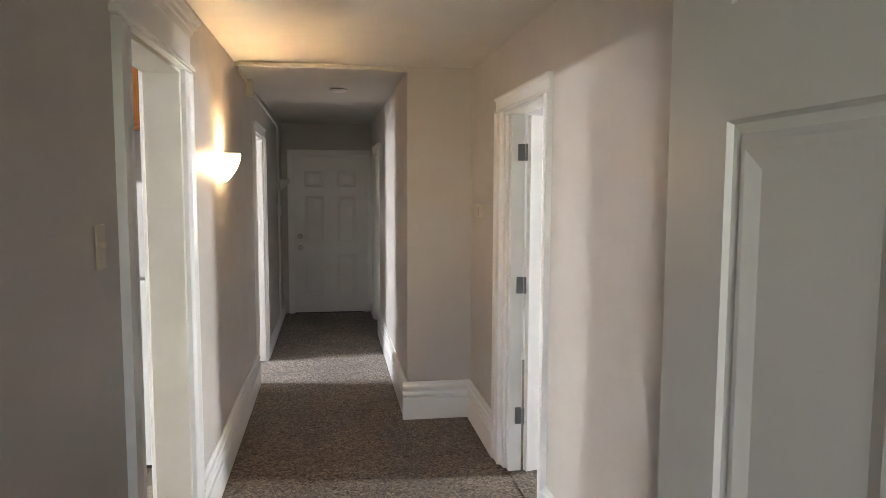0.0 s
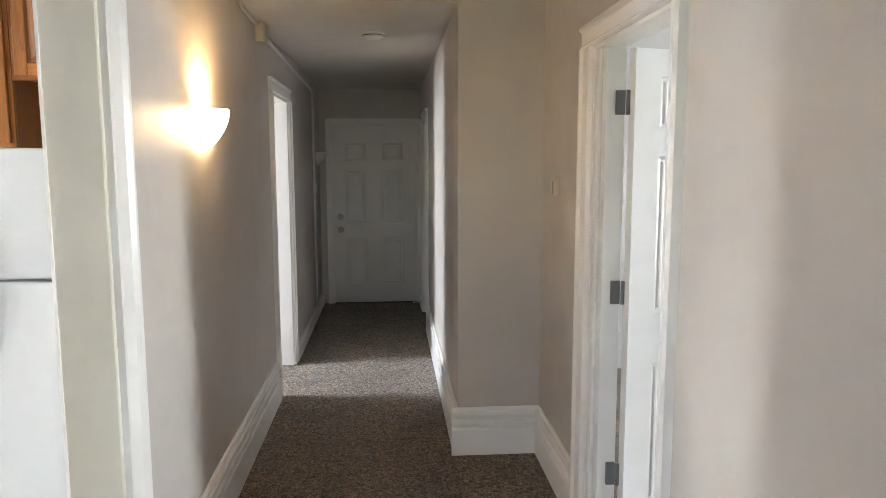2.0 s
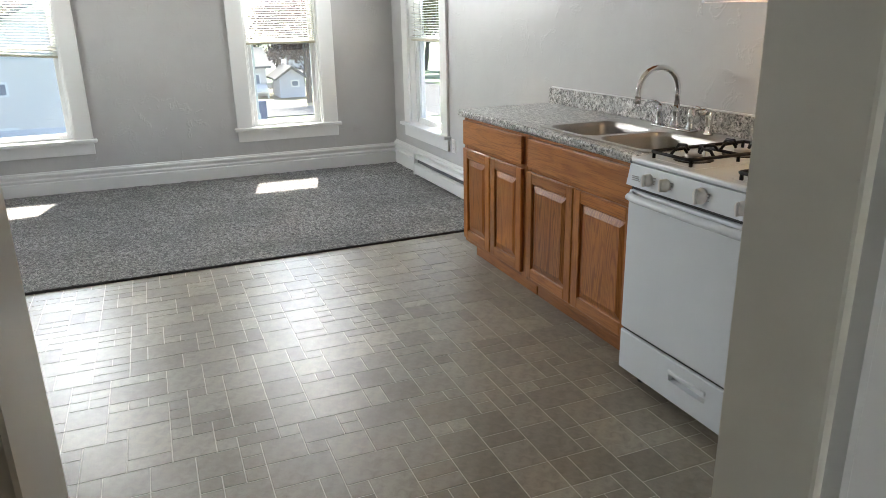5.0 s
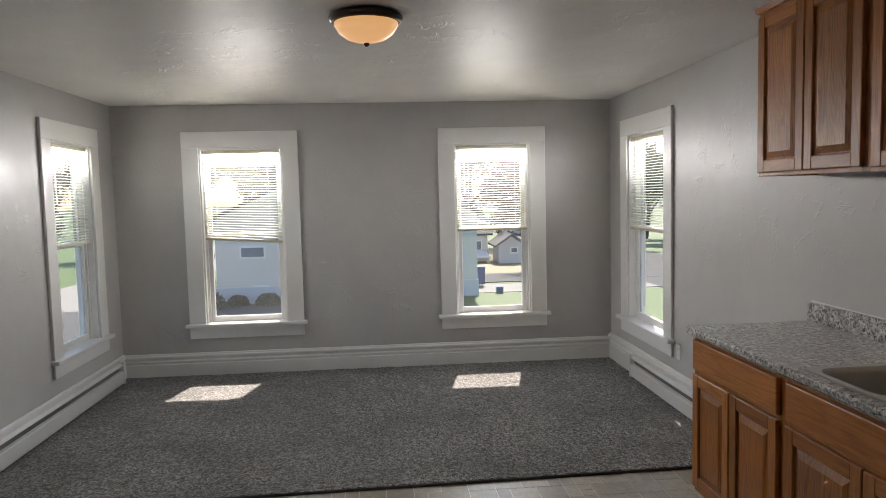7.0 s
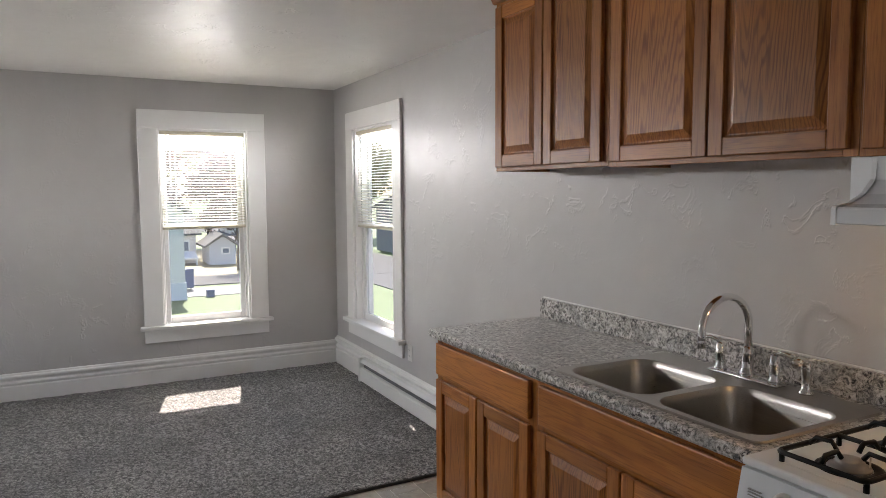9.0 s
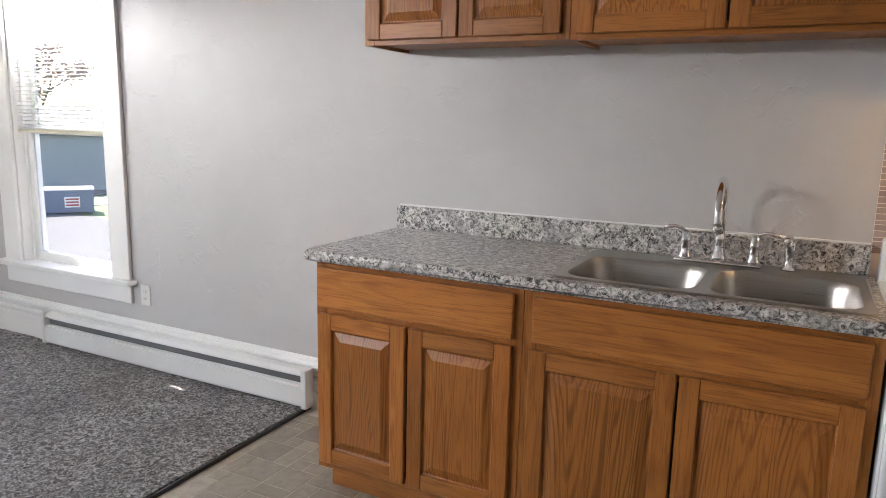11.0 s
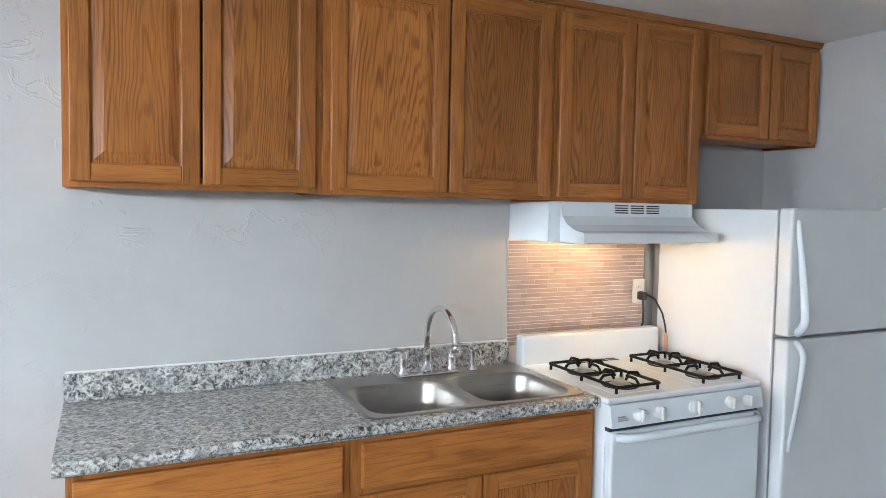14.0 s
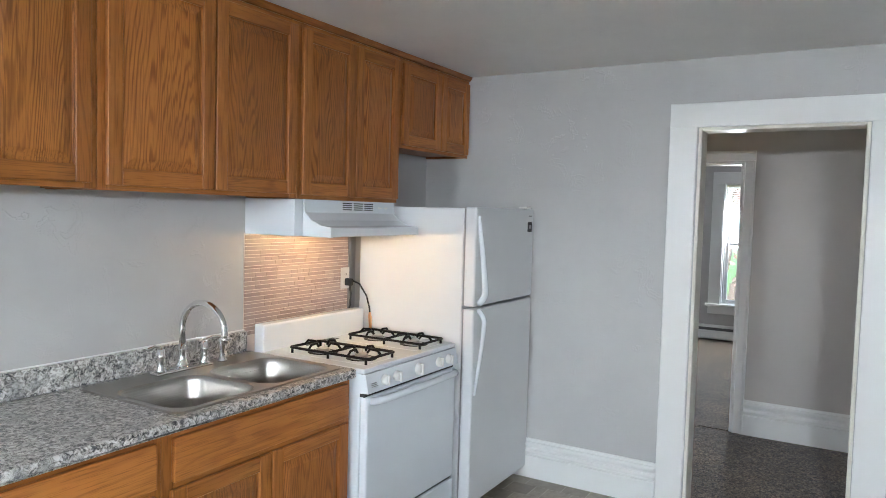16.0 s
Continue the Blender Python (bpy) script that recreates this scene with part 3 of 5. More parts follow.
casing_wall_x("door_casing_bedroom", RX, -1, RD[0], RD[1], RD[3], 0.12, 0.085, crown=False, first=0.08)
lining_x("door_jamb_far_room", PX, PX + 0.14, *FD[:2], FD[3], TRIM)
casing_wall_x("door_casing_far_room", PX, -1, FD[0], FD[1], FD[3], 0.08)
bed_jamb = bpy.data.objects["door_jamb_bedroom"]
for sgn, y in ((-1, RD[1] - 0.018),):
    a, b = sorted((y, y + sgn * 0.082))
    part("inner_frame", box(RX + 0.022, RX2, a, b, 0, RD[3] - 0.018, 0.003), TRIM, bed_jamb)
    c, d = sorted((y + sgn * 0.0, y + sgn * 0.040))
    part("frame_bead", box(RX + 0.004, RX + 0.0215, c, d, 0, RD[3] - 0.018, 0.004, 2), TRIM, bed_jamb)
endc = thing("door_casing_hall_end", (0, 0, 0), "white painted casing of the steel door", "door casing", kind="structure")
part("side_casing", box(-0.620, -0.560, ENDY - 0.022, ENDY, 0, 2.02, 0.004), TRIM, endc)
part("side_casing", box(0.367, 0.405, ENDY - 0.022, ENDY, 0, 2.02, 0.004), TRIM, endc)
part("head_casing", box(-0.560, 0.367, ENDY - 0.022, ENDY, 1.955, 2.02, 0.004), TRIM, endc)
part("frame_board", boxes([(-0.568, -0.548, ENDY - 0.004, ENDY + 0.1, 0, 1.962), (0.355, 0.375, ENDY - 0.004, ENDY + 0.1, 0, 1.962), (-0.548, 0.355, ENDY - 0.004, ENDY + 0.1, 1.942, 1.962)]), TRIM, endc)


# ---- doors ----
def panel_door(name, w, h, t, panels, material, label, category="door", slope=0.018):
    """A moulded panel door: hinge edge at x = 0, standing along +x, thickness along y. Panels are (x0, x1, z0, z1)."""
    root = thing(name, (0, 0, 0), label, category, kind="structure")
    bm = bmesh.new()
    xs = sorted({0, w, *(p[0] for p in panels), *(p[1] for p in panels)})
    zs = sorted({0, h, *(p[2] for p in panels), *(p[3] for p in panels)})
    for y, flip in ((-t / 2, 1), (t / 2, -1)):
        for xa, xb in zip(xs, xs[1:]):
            for za, zb in zip(zs, zs[1:]):
                inside = any(p[0] <= xa and xb <= p[1] and p[2] <= za and zb <= p[3] for p in panels)
                if not inside:
                    bm.faces.new([bm.verts.new(q) for q in ((xa, y, za), (xb, y, za), (xb, y, zb), (xa, y, zb))])
        for x0, x1, z0, z1 in panels:
            loops = []
            for ins, dep in ((0, 0), (0.004, 0.006), (0.014, 0.009), (0.022, 0.004), (0.030, 0.004), (0.05, 0.010)) if slope else ():
                yy = y + flip * dep
                loops.append([bm.verts.new(q) for q in ((x0 + ins, yy, z0 + ins), (x1 - ins, yy, z0 + ins), (x1 - ins, yy, z1 - ins), (x0 + ins, yy, z1 - ins))])
            for a, b in zip(loops, loops[1:]):
                for i in range(4):
                    bm.faces.new([a[i], a[(i + 1) % 4], b[(i + 1) % 4], b[i]])
            bm.faces.new(loops[-1])
    for a, b in (((0, 0), (w, 0)), ((w, 0), (w, h)), ((w, h), (0, h)), ((0, h), (0, 0))):
        bm.faces.new([bm.verts.new(q) for q in ((a[0], -t / 2, a[1]), (b[0], -t / 2, b[1]), (b[0], t / 2, b[1]), (a[0], t / 2, a[1]))])
    bmesh.ops.remove_doubles(bm, verts=bm.verts, dist=0.0004)
    part("leaf", bm, material, root)
    return root


# steel door at the end of the hall
end_door = panel_door("door_end", 0.899, 1.932, 0.044, [(0.13, 0.36, 1.56, 1.75), (0.53, 0.76, 1.56, 1.75), (0.13, 0.36, 0.87, 1.45), (0.53, 0.76, 0.87, 1.45), (0.13, 0.36, 0.2, 0.72), (0.53, 0.76, 0.2, 0.72)], DOOR_PAINT, "closed white six-panel steel door with two locks")
end_door.matrix_world = pose(-0.546, ENDY + 0.035, 0.008)
for z, r in ((0.81, 0.030), (0.95, 0.026)):
    part("lock", lathe([(0.034, 0), (0.034, -0.006), (0.015, -0.010), (0.013, -0.03), (r, -0.038), (r * 1.05, -0.05), (r * 0.7, -0.062), (0.001, -0.064)], 20, (0.07, -0.022, z), "Y"), NICKEL, end_door, "dull nickel lock", True)

# bedroom door, standing open
bed_door = panel_door("door_bedroom", 0.61, 1.955, 0.036, [(x, x + 0.14, a, b) for a, b in ((0.19, 0.76), (0.96, 1.56), (1.665, 1.855)) for x in (0.115, 0.355)], DOOR_PAINT, "white six-panel door standing open into the bedroom")
bed_door.matrix_world = pose(RX2 + 0.012, 4.122, 0.015, 0, 0, 16)
for z in (0.322, 1.055, 1.776):
    h = thing("hinge", (RX2 - 0.006, 4.145, z), "dull steel butt hinge on the bedroom door jamb", "hinge", "bedroom door hinges")
    part("leaf_plate", box(-0.034, 0.0, -0.0035, 0.012, -0.045, 0.045, 0.001), FIN, h)
    part("knuckle", lathe([(0.0055, -0.046), (0.007, -0.044), (0.007, 0.044), (0.0055, 0.046)], 10, (0.008, -0.006, 0)), FIN, h, "", True)
    part("leaf_plate", box(0.006, 0.040, -0.012, -0.006, -0.045, 0.045, 0.001), FIN, h)
for z in (0.435, 1.083, 1.745):
    h = thing("hinge", (HX - 0.02, LD[0] + 0.02, z), "dull steel butt hinge on the side room jamb", "hinge", "side room door hinges")
    part("leaf_plate", box(-0.034, 0.0, -0.004, 0.003, -0.045, 0.045, 0.001), FIN, h)
    part("knuckle", lathe([(0.007, -0.046), (0.007, 0.046)], 10, (0.006, 0.004, 0)), FIN, h, "", True)

# flat's entry door, swung inward
ENTRY_AT = pose(0.300, 0.335, 0.012, 0, 0, 88)
entry = panel_door("door_entry", 0.90, 2.03, 0.044, [(x, x + 0.26, a, b) for a, b in ((0.24, 0.83), (0.96, 1.655), (1.77, 1.92)) for x in (0.133, 0.507)], ENTRY_PAINT, "grey-white six-panel entry door swung open into the hall")
entry.matrix_world = ENTRY_AT
plate = thing("number_plate", (0, 0, 0), "small grey plate with a black 5 on the entry door", "number sign")
plate.matrix_world = ENTRY_AT @ pose(0.45, 0.0235, 1.735)
part("plate", box(-0.027, 0.027, -0.0012, 0.0012, -0.042, 0.042, 0.0008), PLASTIC, plate)
num = bpy.data.curves.new("numeral", "FONT")
num.body, num.size, num.extrude, num.align_x, num.align_y = "5", 0.088, 0.0006, "CENTER", "CENTER"
num.materials.append(RUBBER)
numeral = new("numeral", num)
numeral.parent = plate
numeral.matrix_local = pose(0, 0.0018, 0, 90, 0, 180)


# ---- windows ----
def window(name, m, w, label, blind_bottom, slant=0.0, seed=1):
    """A sash window, built with the room side towards -y and the opening's left foot at the origin; the wall is 0.15 deep."""
    h = WZ1 - WZ0
    root = thing(name, (0, 0, 0), label, "window", kind="structure")
    root.matrix_world = m
    cw = 0.142
    sash_x = 0.035
    # casing on the room face (y < 0 is the room)
    for a, b in ((-cw, 0.004), (w - 0.004, w + cw)):
        part("side_casing", box(a, b, -0.022, -0.001, 0.0, h, 0.003), TRIM, root)
    part("head_casing", box(-cw, w + cw, -0.024, -0.001, h, h + cw, 0.003), TRIM, root)
    part("window_sill", box(-cw - 0.03, w + cw + 0.03, -0.062, 0.066, -0.026, 0.005, 0.006, 2), TRIM, root)
    part("apron", box(-cw, w + cw, -0.020, -0.001, -0.13, -0.027, 0.003), TRIM, root)
    for a, b in ((-0.001, 0.016), (w - 0.016, w + 0.001)):
        part("jamb", box(a, b, 0.0, 0.15, 0, h, 0.002), TRIM, root)
    part("head_jamb", box(0.016, w - 0.016, 0.0, 0.15, h - 0.016, h + 0.001, 0.002), TRIM, root)
    for a, b in ((0.016, sash_x), (w - sash_x, w - 0.016)):
        part("track", box(a, b, 0.05, 0.14, 0, h - 0.016, 0.003), VINYL_FRAME, root)
    mid = h * 0.5
    for nm, y0, y1, z0, z1 in (("lower_sash", 0.065, 0.095, 0.012, mid + 0.02), ("upper_sash", 0.10, 0.128, mid - 0.02, h - 0.018)):
        st = 0.036
        a, b = sash_x, w - sash_x
        sash = part(nm, boxes([(a, a + st, y0, y1, z0, z1), (b - st, b, y0, y1, z0, z1), (a + st, b - st, y0, y1, z0, z0 + 0.045), (a + st, b - st, y0, y1, z1 - 0.036, z1)], 0.003), VINYL_FRAME, root)
        p = part("pane", box(a + st, b - st, (y0 + y1) / 2 - 0.002, (y0 + y1) / 2 + 0.002, z0 + 0.045, z1 - 0.036), GLASS, sash)
        p.visible_shadow = False
    part("outer_sill", box(-0.02, w + 0.02, 0.12, 0.165, -0.08, -0.045, 0.004), TRIM, root)
    part("sash_stop", box(0.016, w - 0.016, 0.062, 0.150, -0.044, 0.0135, 0.003), VINYL_FRAME, root)
    # blind: head rail, slats, bottom rail, cords
    bl = thing("window_blind", (0, 0, 0), "white slatted mini blind lowered over the upper sash" if not slant else "white slatted mini blind hanging crooked over the upper sash", "blind", "window blinds")
    bl.matrix_world = m
    a, b = 0.024, w - 0.024
    part("head_rail", box(a, b, 0.012, 0.042, h - 0.046, h - 0.018, 0.002), BLIND_RAIL, bl)
    slat = bmesh.new()
    for k in range(5):
        for x in (a + 0.004, b - 0.004):
            slat.verts.new((x, 0.0145 + 0.025 * k / 4, 0.0022 * math.sin(math.pi * k / 4) - 0.0022 * (k - 2)))
    slat.verts.ensure_lookup_table()
    for k in range(4):
        slat.faces.new([slat.verts[i] for i in (2 * k, 2 * k + 1, 2 * k + 3, 2 * k + 2)])
    me = mesh_of("slat", slat, BLIND, True)
    top = h - 0.060
    bot = blind_bottom - WZ0 + 0.02
    n = int((top - bot) / 0.0205)
    for i in range(n):
        s = new("slat", me)
        s.parent = bl
        f = i / max(1, n - 1)
        s.matrix_local = pose(0, 0.027, top - (top - bot) * f, 0, slant * f * f, 0) @ pose(0, 0, 0, 34) @ pose(0, -0.027, 0)
    tip = math.tan(radians(slant)) * (w / 2)
    r = part("bottom_rail", box(a, b, 0.016, 0.038, -0.009, 0.009, 0.003), BLIND_RAIL, bl)
    r.matrix_local = pose(0, 0, bot - 0.016, 0, slant, 0)
    for x in (a + 0.11, b - 0.11):
        part("ladder_cord", boxes([(x - 0.0008, x + 0.0008, 0.0138, 0.0145, bot - math.tan(radians(slant)) * x, top + 0.02), (x - 0.0008, x + 0.0008, 0.0400, 0.0407, bot - math.tan(radians(slant)) * x, top + 0.02)]), BLIND, bl)
    part("tilt_wand", tube([(a + 0.07, 0.006, top + 0.01), (a + 0.072, 0.002, top - 0.4)], 0.0035, 6), PLASTIC, bl)
    return root


# room side towards +x, +y, -y
window("window_1", pose(KW, W1[0], WZ0, 0, 0, 90), W1[1] - W1[0], "white sash window with a crooked blind, west wall", 1.235, 4.2)
window("window_2", pose(KW, W2[0], WZ0, 0, 0, 90), W2[1] - W2[0], "white sash window with a level blind, west wall", 1.245)
window("window_3", pose(W3[0], KN, WZ0), W3[1] - W3[0], "white sash window beside the baseboard heater", 1.25)
window("window_4", pose(W4[1], KS, WZ0, 0, 0, 180), W4[1] - W4[0], "white sash window in the south wall", 1.26)
window("window_5", pose(5.0, 4.25, 0.47, 0, 0, -90), 0.70, "white sash window of the bedroom", 1.75)


# ---- heaters ----
def heater(name, m, length, label):
    root = thing(name, (0, 0, 0), label, "heater")
    root.matrix_world = m
    prof = [(0.0, 0.02), (0.055, 0.02), (0.060, 0.03), (0.060, 0.115), (0.052, 0.12), (0.052, 0.125), (0.012, 0.13), (0.012, 0.16), (0.052, 0.168), (0.055, 0.175), (0.040, 0.195), (0.0, 0.2)]
    part("cover", extrude(prof, 0.03, length - 0.03, lambda u, v, s: (s, -u, v)), HEATER, root)
    part("fin_strip", box(0.04, length - 0.04, -0.03, -0.012, 0.128, 0.164), FIN, root, "dark grey fins in the slot")
    for a in (0.0, length - 0.03):
        part("end_cap", box(a, a + 0.03, -0.064, 0.0, 0.012, 0.202, 0.004, 2), HEATER, root)
    return root


heater("baseboard_heater", pose(-6.53, KN - 0.028, 0.006), 1.955, "long white electric baseboard heater under the window")
heater("baseboard_heater", pose(-4.55, KS + 0.028, 0.006, 0, 0, 180), 2.5, "long white electric baseboard heater on the south wall")
heater("baseboard_heater", pose(4.97, 5.2, 0.0, 0, 0, -90), 2.0, "white baseboard heater under the bedroom window")
cable = tube([(-4.575, KN - 0.03, 0.09), (-4.50, KN - 0.05, 0.085), (-4.40, KN - 0.045, 0.075), (-4.30, KN - 0.04, 0.04), (-4.2, KN - 0.035, 0.02), (-4.09, KN - 0.035, 0.012)], 0.006, 8)
tagged(part("heater_cable", cable, PLASTIC, None, "white cable from the heater along the baseboard", True), category="cable")


# ---- kitchen cabinets ----
def cabinet_door(parent, x0, x1, z0, z1, y):
    """A framed oak door with a raised panel; its back lies at y, its face 20 mm in front."""
    t, s = 0.020, 0.056
    bm = bmesh.new()
    loops = []
    for ins, dep in ((-0.004, 0.008), (0.004, 0.012), (0.008, 0.012), (0.034, 0.003), (0.037, 0.002)):
        q = s + ins
        loops.append([bm.verts.new(v) for v in ((x0 + q, y - t + dep, z0 + q), (x1 - q, y - t + dep, z0 + q), (x1 - q, y - t + dep, z1 - q), (x0 + q, y - t + dep, z1 - q))])
    for a, b in zip(loops, loops[1:]):
        for i in range(4):
            bm.faces.new([a[i], a[(i + 1) % 4], b[(i + 1) % 4], b[i]])
    bm.faces.new(loops[-1])
    bm.faces.new([bm.verts.new(v) for v in ((x0 + s, y - 0.003, z0 + s), (x1 - s, y - 0.003, z0 + s), (x1 - s, y - 0.003, z1 - s), (x0 + s, y - 0.003, z1 - s))])
    door = part("door", bm, OAK_PANEL, parent)
    for a, b in ((x0, x0 + s), (x1 - s, x1)):
        part("stile", box(a, b, y - t, y, z0, z1, 0.003), OAK_V, door)
    for c, d in ((z0, z0 + s), (z1 - s, z1)):
        part("rail", box(x0 + s - 0.001, x1 - s + 0.001, y - t + 0.0006, y - 0.001, c, d, 0.003), OAK_H, door)
    return door


def base_cabinet(x0, x1, doors, drawer, label):
    root = thing("base_cabinet", (0, 0, 0), label, "cabinet", "base cabinets under the counter")
    yf, yb, z0, z1 = 4.53, 5.125, 0.105, 0.874
    part("body", boxes([(x0, x0 + 0.018, yf + 0.02, yb, z0, z1), (x1 - 0.018, x1, yf + 0.02, yb, z0, z1), (x0 + 0.018, x1 - 0.018, yb - 0.01, yb, z0, z1), (x0 + 0.018, x1 - 0.018, yf + 0.02, yb - 0.01, z0, z0 + 0.018)], 0.001), OAK_V, root)
    for a, b in ((x0, x0 + 0.045), (x1 - 0.045, x1)):
        part("face_stile", box(a, b, yf, yf + 0.02, z0, z1, 0.001), OAK_V, root)
    for c, d in ((z0, z0 + 0.045), (0.668, 0.735), (0.835, z1)):
        part("face_rail", box(x0 + 0.045, x1 - 0.045, yf, yf + 0.02, c, d, 0.001), OAK_H, root)
    # dark sheet paints in the shade seen through the door gaps
    part("gap_shade_sheet", box(x0 + 0.02, x1 - 0.02, yf + 0.021, yf + 0.026, z0 + 0.02, z1 - 0.002), DARK, root)
    part("toe_kick", box(x0 + 0.012, x1, yf + 0.07, yf + 0.085, 0.001, z0), OAK_H, root)
    part("drawer_front", box(*drawer, yf - 0.021, yf - 0.001, 0.713, 0.857, 0.005, 2), OAK_H, root)
    for a, b in doors:
        cabinet_door(root, a, b, 0.134, 0.692, yf - 0.001)
    return root


base_cabinet(-4.095, -3.320, [(-4.078, -3.724), (-3.712, -3.348)], (-4.078, -3.347), "orange-stained oak base cabinet with one drawer front")
base_cabinet(-3.318, -2.388, [(-3.292, -2.862), (-2.855, -2.414)], (-3.285, -2.415), "orange-stained oak sink cabinet with a false drawer front")


def wall_cabinet(x0, x1, z0, doors, label):
    root = thing("wall_cabinet", (0, 0, 0), label, "cabinet", "oak wall cabinets")
    yf, yb, z1 = 4.85, KN - 0.004, 2.392
    part("body", boxes([(x0, x0 + 0.016, yf + 0.019, yb, z0, z1), (x1 - 0.016, x1, yf + 0.019, yb, z0, z1), (x0 + 0.016, x1 - 0.016, yf + 0.019, yb, z0 + 0.012, z0 + 0.024), (x0 + 0.016, x1 - 0.016, yf + 0.019, yb, z1 - 0.016, z1), (x0 + 0.016, x1 - 0.016, yb - 0.008, yb, z0 + 0.024, z1 - 0.016)], 0.001), OAK_V, root)
    for a, b in ((x0, x0 + 0.042), (x1 - 0.042, x1)):
        part("face_stile", box(a, b, yf, yf + 0.019, z0, z1, 0.001), OAK_V, root)
    for c, d in ((z0, z0 + 0.04), (z1 - 0.05, z1)):
        part("face_rail", box(x0 + 0.042, x1 - 0.042, yf, yf + 0.019, c, d, 0.001), OAK_H, root)
    # painted shade behind these doors' gaps, as in the base cabinets
    part("gap_shade_sheet", box(x0 + 0.018, x1 - 0.018, yf + 0.020, yf + 0.024, z0 + 0.03, z1 - 0.02), DARK, root)
    for a, b in doors:
        cabinet_door(root, a, b, z0 + 0.018, z1 - 0.022, yf - 0.001)
    return root


wall_cabinet(-4.108, -3.325, 1.630, [(-4.088, -3.722), (-3.714, -3.352)], "tall oak wall cabinet with two raised-panel doors")
wall_cabinet(-3.323, -2.382, 1.626, [(-3.298, -2.855), (-2.847, -2.402)], "wide oak wall cabinet with two raised-panel doors above the sink")
wall_cabinet(-2.380, -1.604, 1.624, [(-2.364, -1.992), (-1.984, -1.620)], "oak wall cabinet with two doors above the range hood")
wall_cabinet(-1.602, -0.836, 1.918, [(-1.580, -1.192), (-1.182, -0.856)], "short oak wall cabinet with two doors above the fridge")
structure("cabinet_crown_trim", extrude([(0, 0), (-0.012, 0.004), (-0.018, 0.016), (-0.024, 0.026), (0, 0.027)], -4.122, -0.836, lambda u, v, s: (s, 4.85 + u, 2.3925 + v)), OAK_H, "thin oak moulding between cabinets and ceiling", "trim")
structure("cabinet_crown_end", extrude([(0, 0), (-0.008, 0.004), (-0.012, 0.016), (-0.014, 0.026), (0, 0.027)], 4.85, KN - 0.005, lambda u, v, s: (-4.108 + u, s, 2.3925 + v)), OAK_H, "thin oak moulding at the cabinet's end", "trim")

# countertop with an opening for the sink
SX0, SX1, SY0, SY1 = -3.235, -2.425, 4.56, 5.06
top = thing("countertop", (0, 0, 0), "grey speckled granite-look laminate countertop with a backsplash lip", "countertop")
cb = bmesh.new()
outer = [(-4.125, 4.497), (-2.386, 4.497), (-2.386, 5.1155), (-4.125, 5.1155)]
inner = [(SX0, SY0), (SX1, SY0), (SX1, SY1), (SX0, SY1)]
ring = {z: ([cb.verts.new((x, y, z)) for x, y in outer], [cb.verts.new((x, y, z)) for x, y in inner]) for z in (0.8755, 0.9155)}
for i in range(4):
    k = (i + 1) % 4
    for o, n in ring.values():
        cb.faces.new([o[i], o[k], n[k], n[i]])
    (o0, n0), (o1, n1) = ring.values()
    cb.faces.new([o0[i], o0[k], o1[k], o1[i]])
    cb.faces.new([n0[i], n0[k], n1[k], n1[i]])
cb.edges.ensure_lookup_table()
front = [e for e in cb.edges if all(v.co.y < 4.5 for v in e.verts) and abs(e.verts[0].co.x - e.verts[1].co.x) > 1]
bmesh.ops.bevel(cb, geom=front, offset=0.011, segments=4, affect="EDGES", profile=0.5)
part("slab", cb, GRANITE, top)
part("backsplash", box(-4.125, -2.402, 5.116, 5.138, 0.9155, 1.010, 0.003, 2), GRANITE, top)
structure("caulk_line", tube([(-4.12, 5.137, 1.013), (-3.3, 5.138, 1.012), (-2.405, 5.137, 1.013)], 0.004, 6), TRIM, "thin white caulk line along the backsplash", "trim")


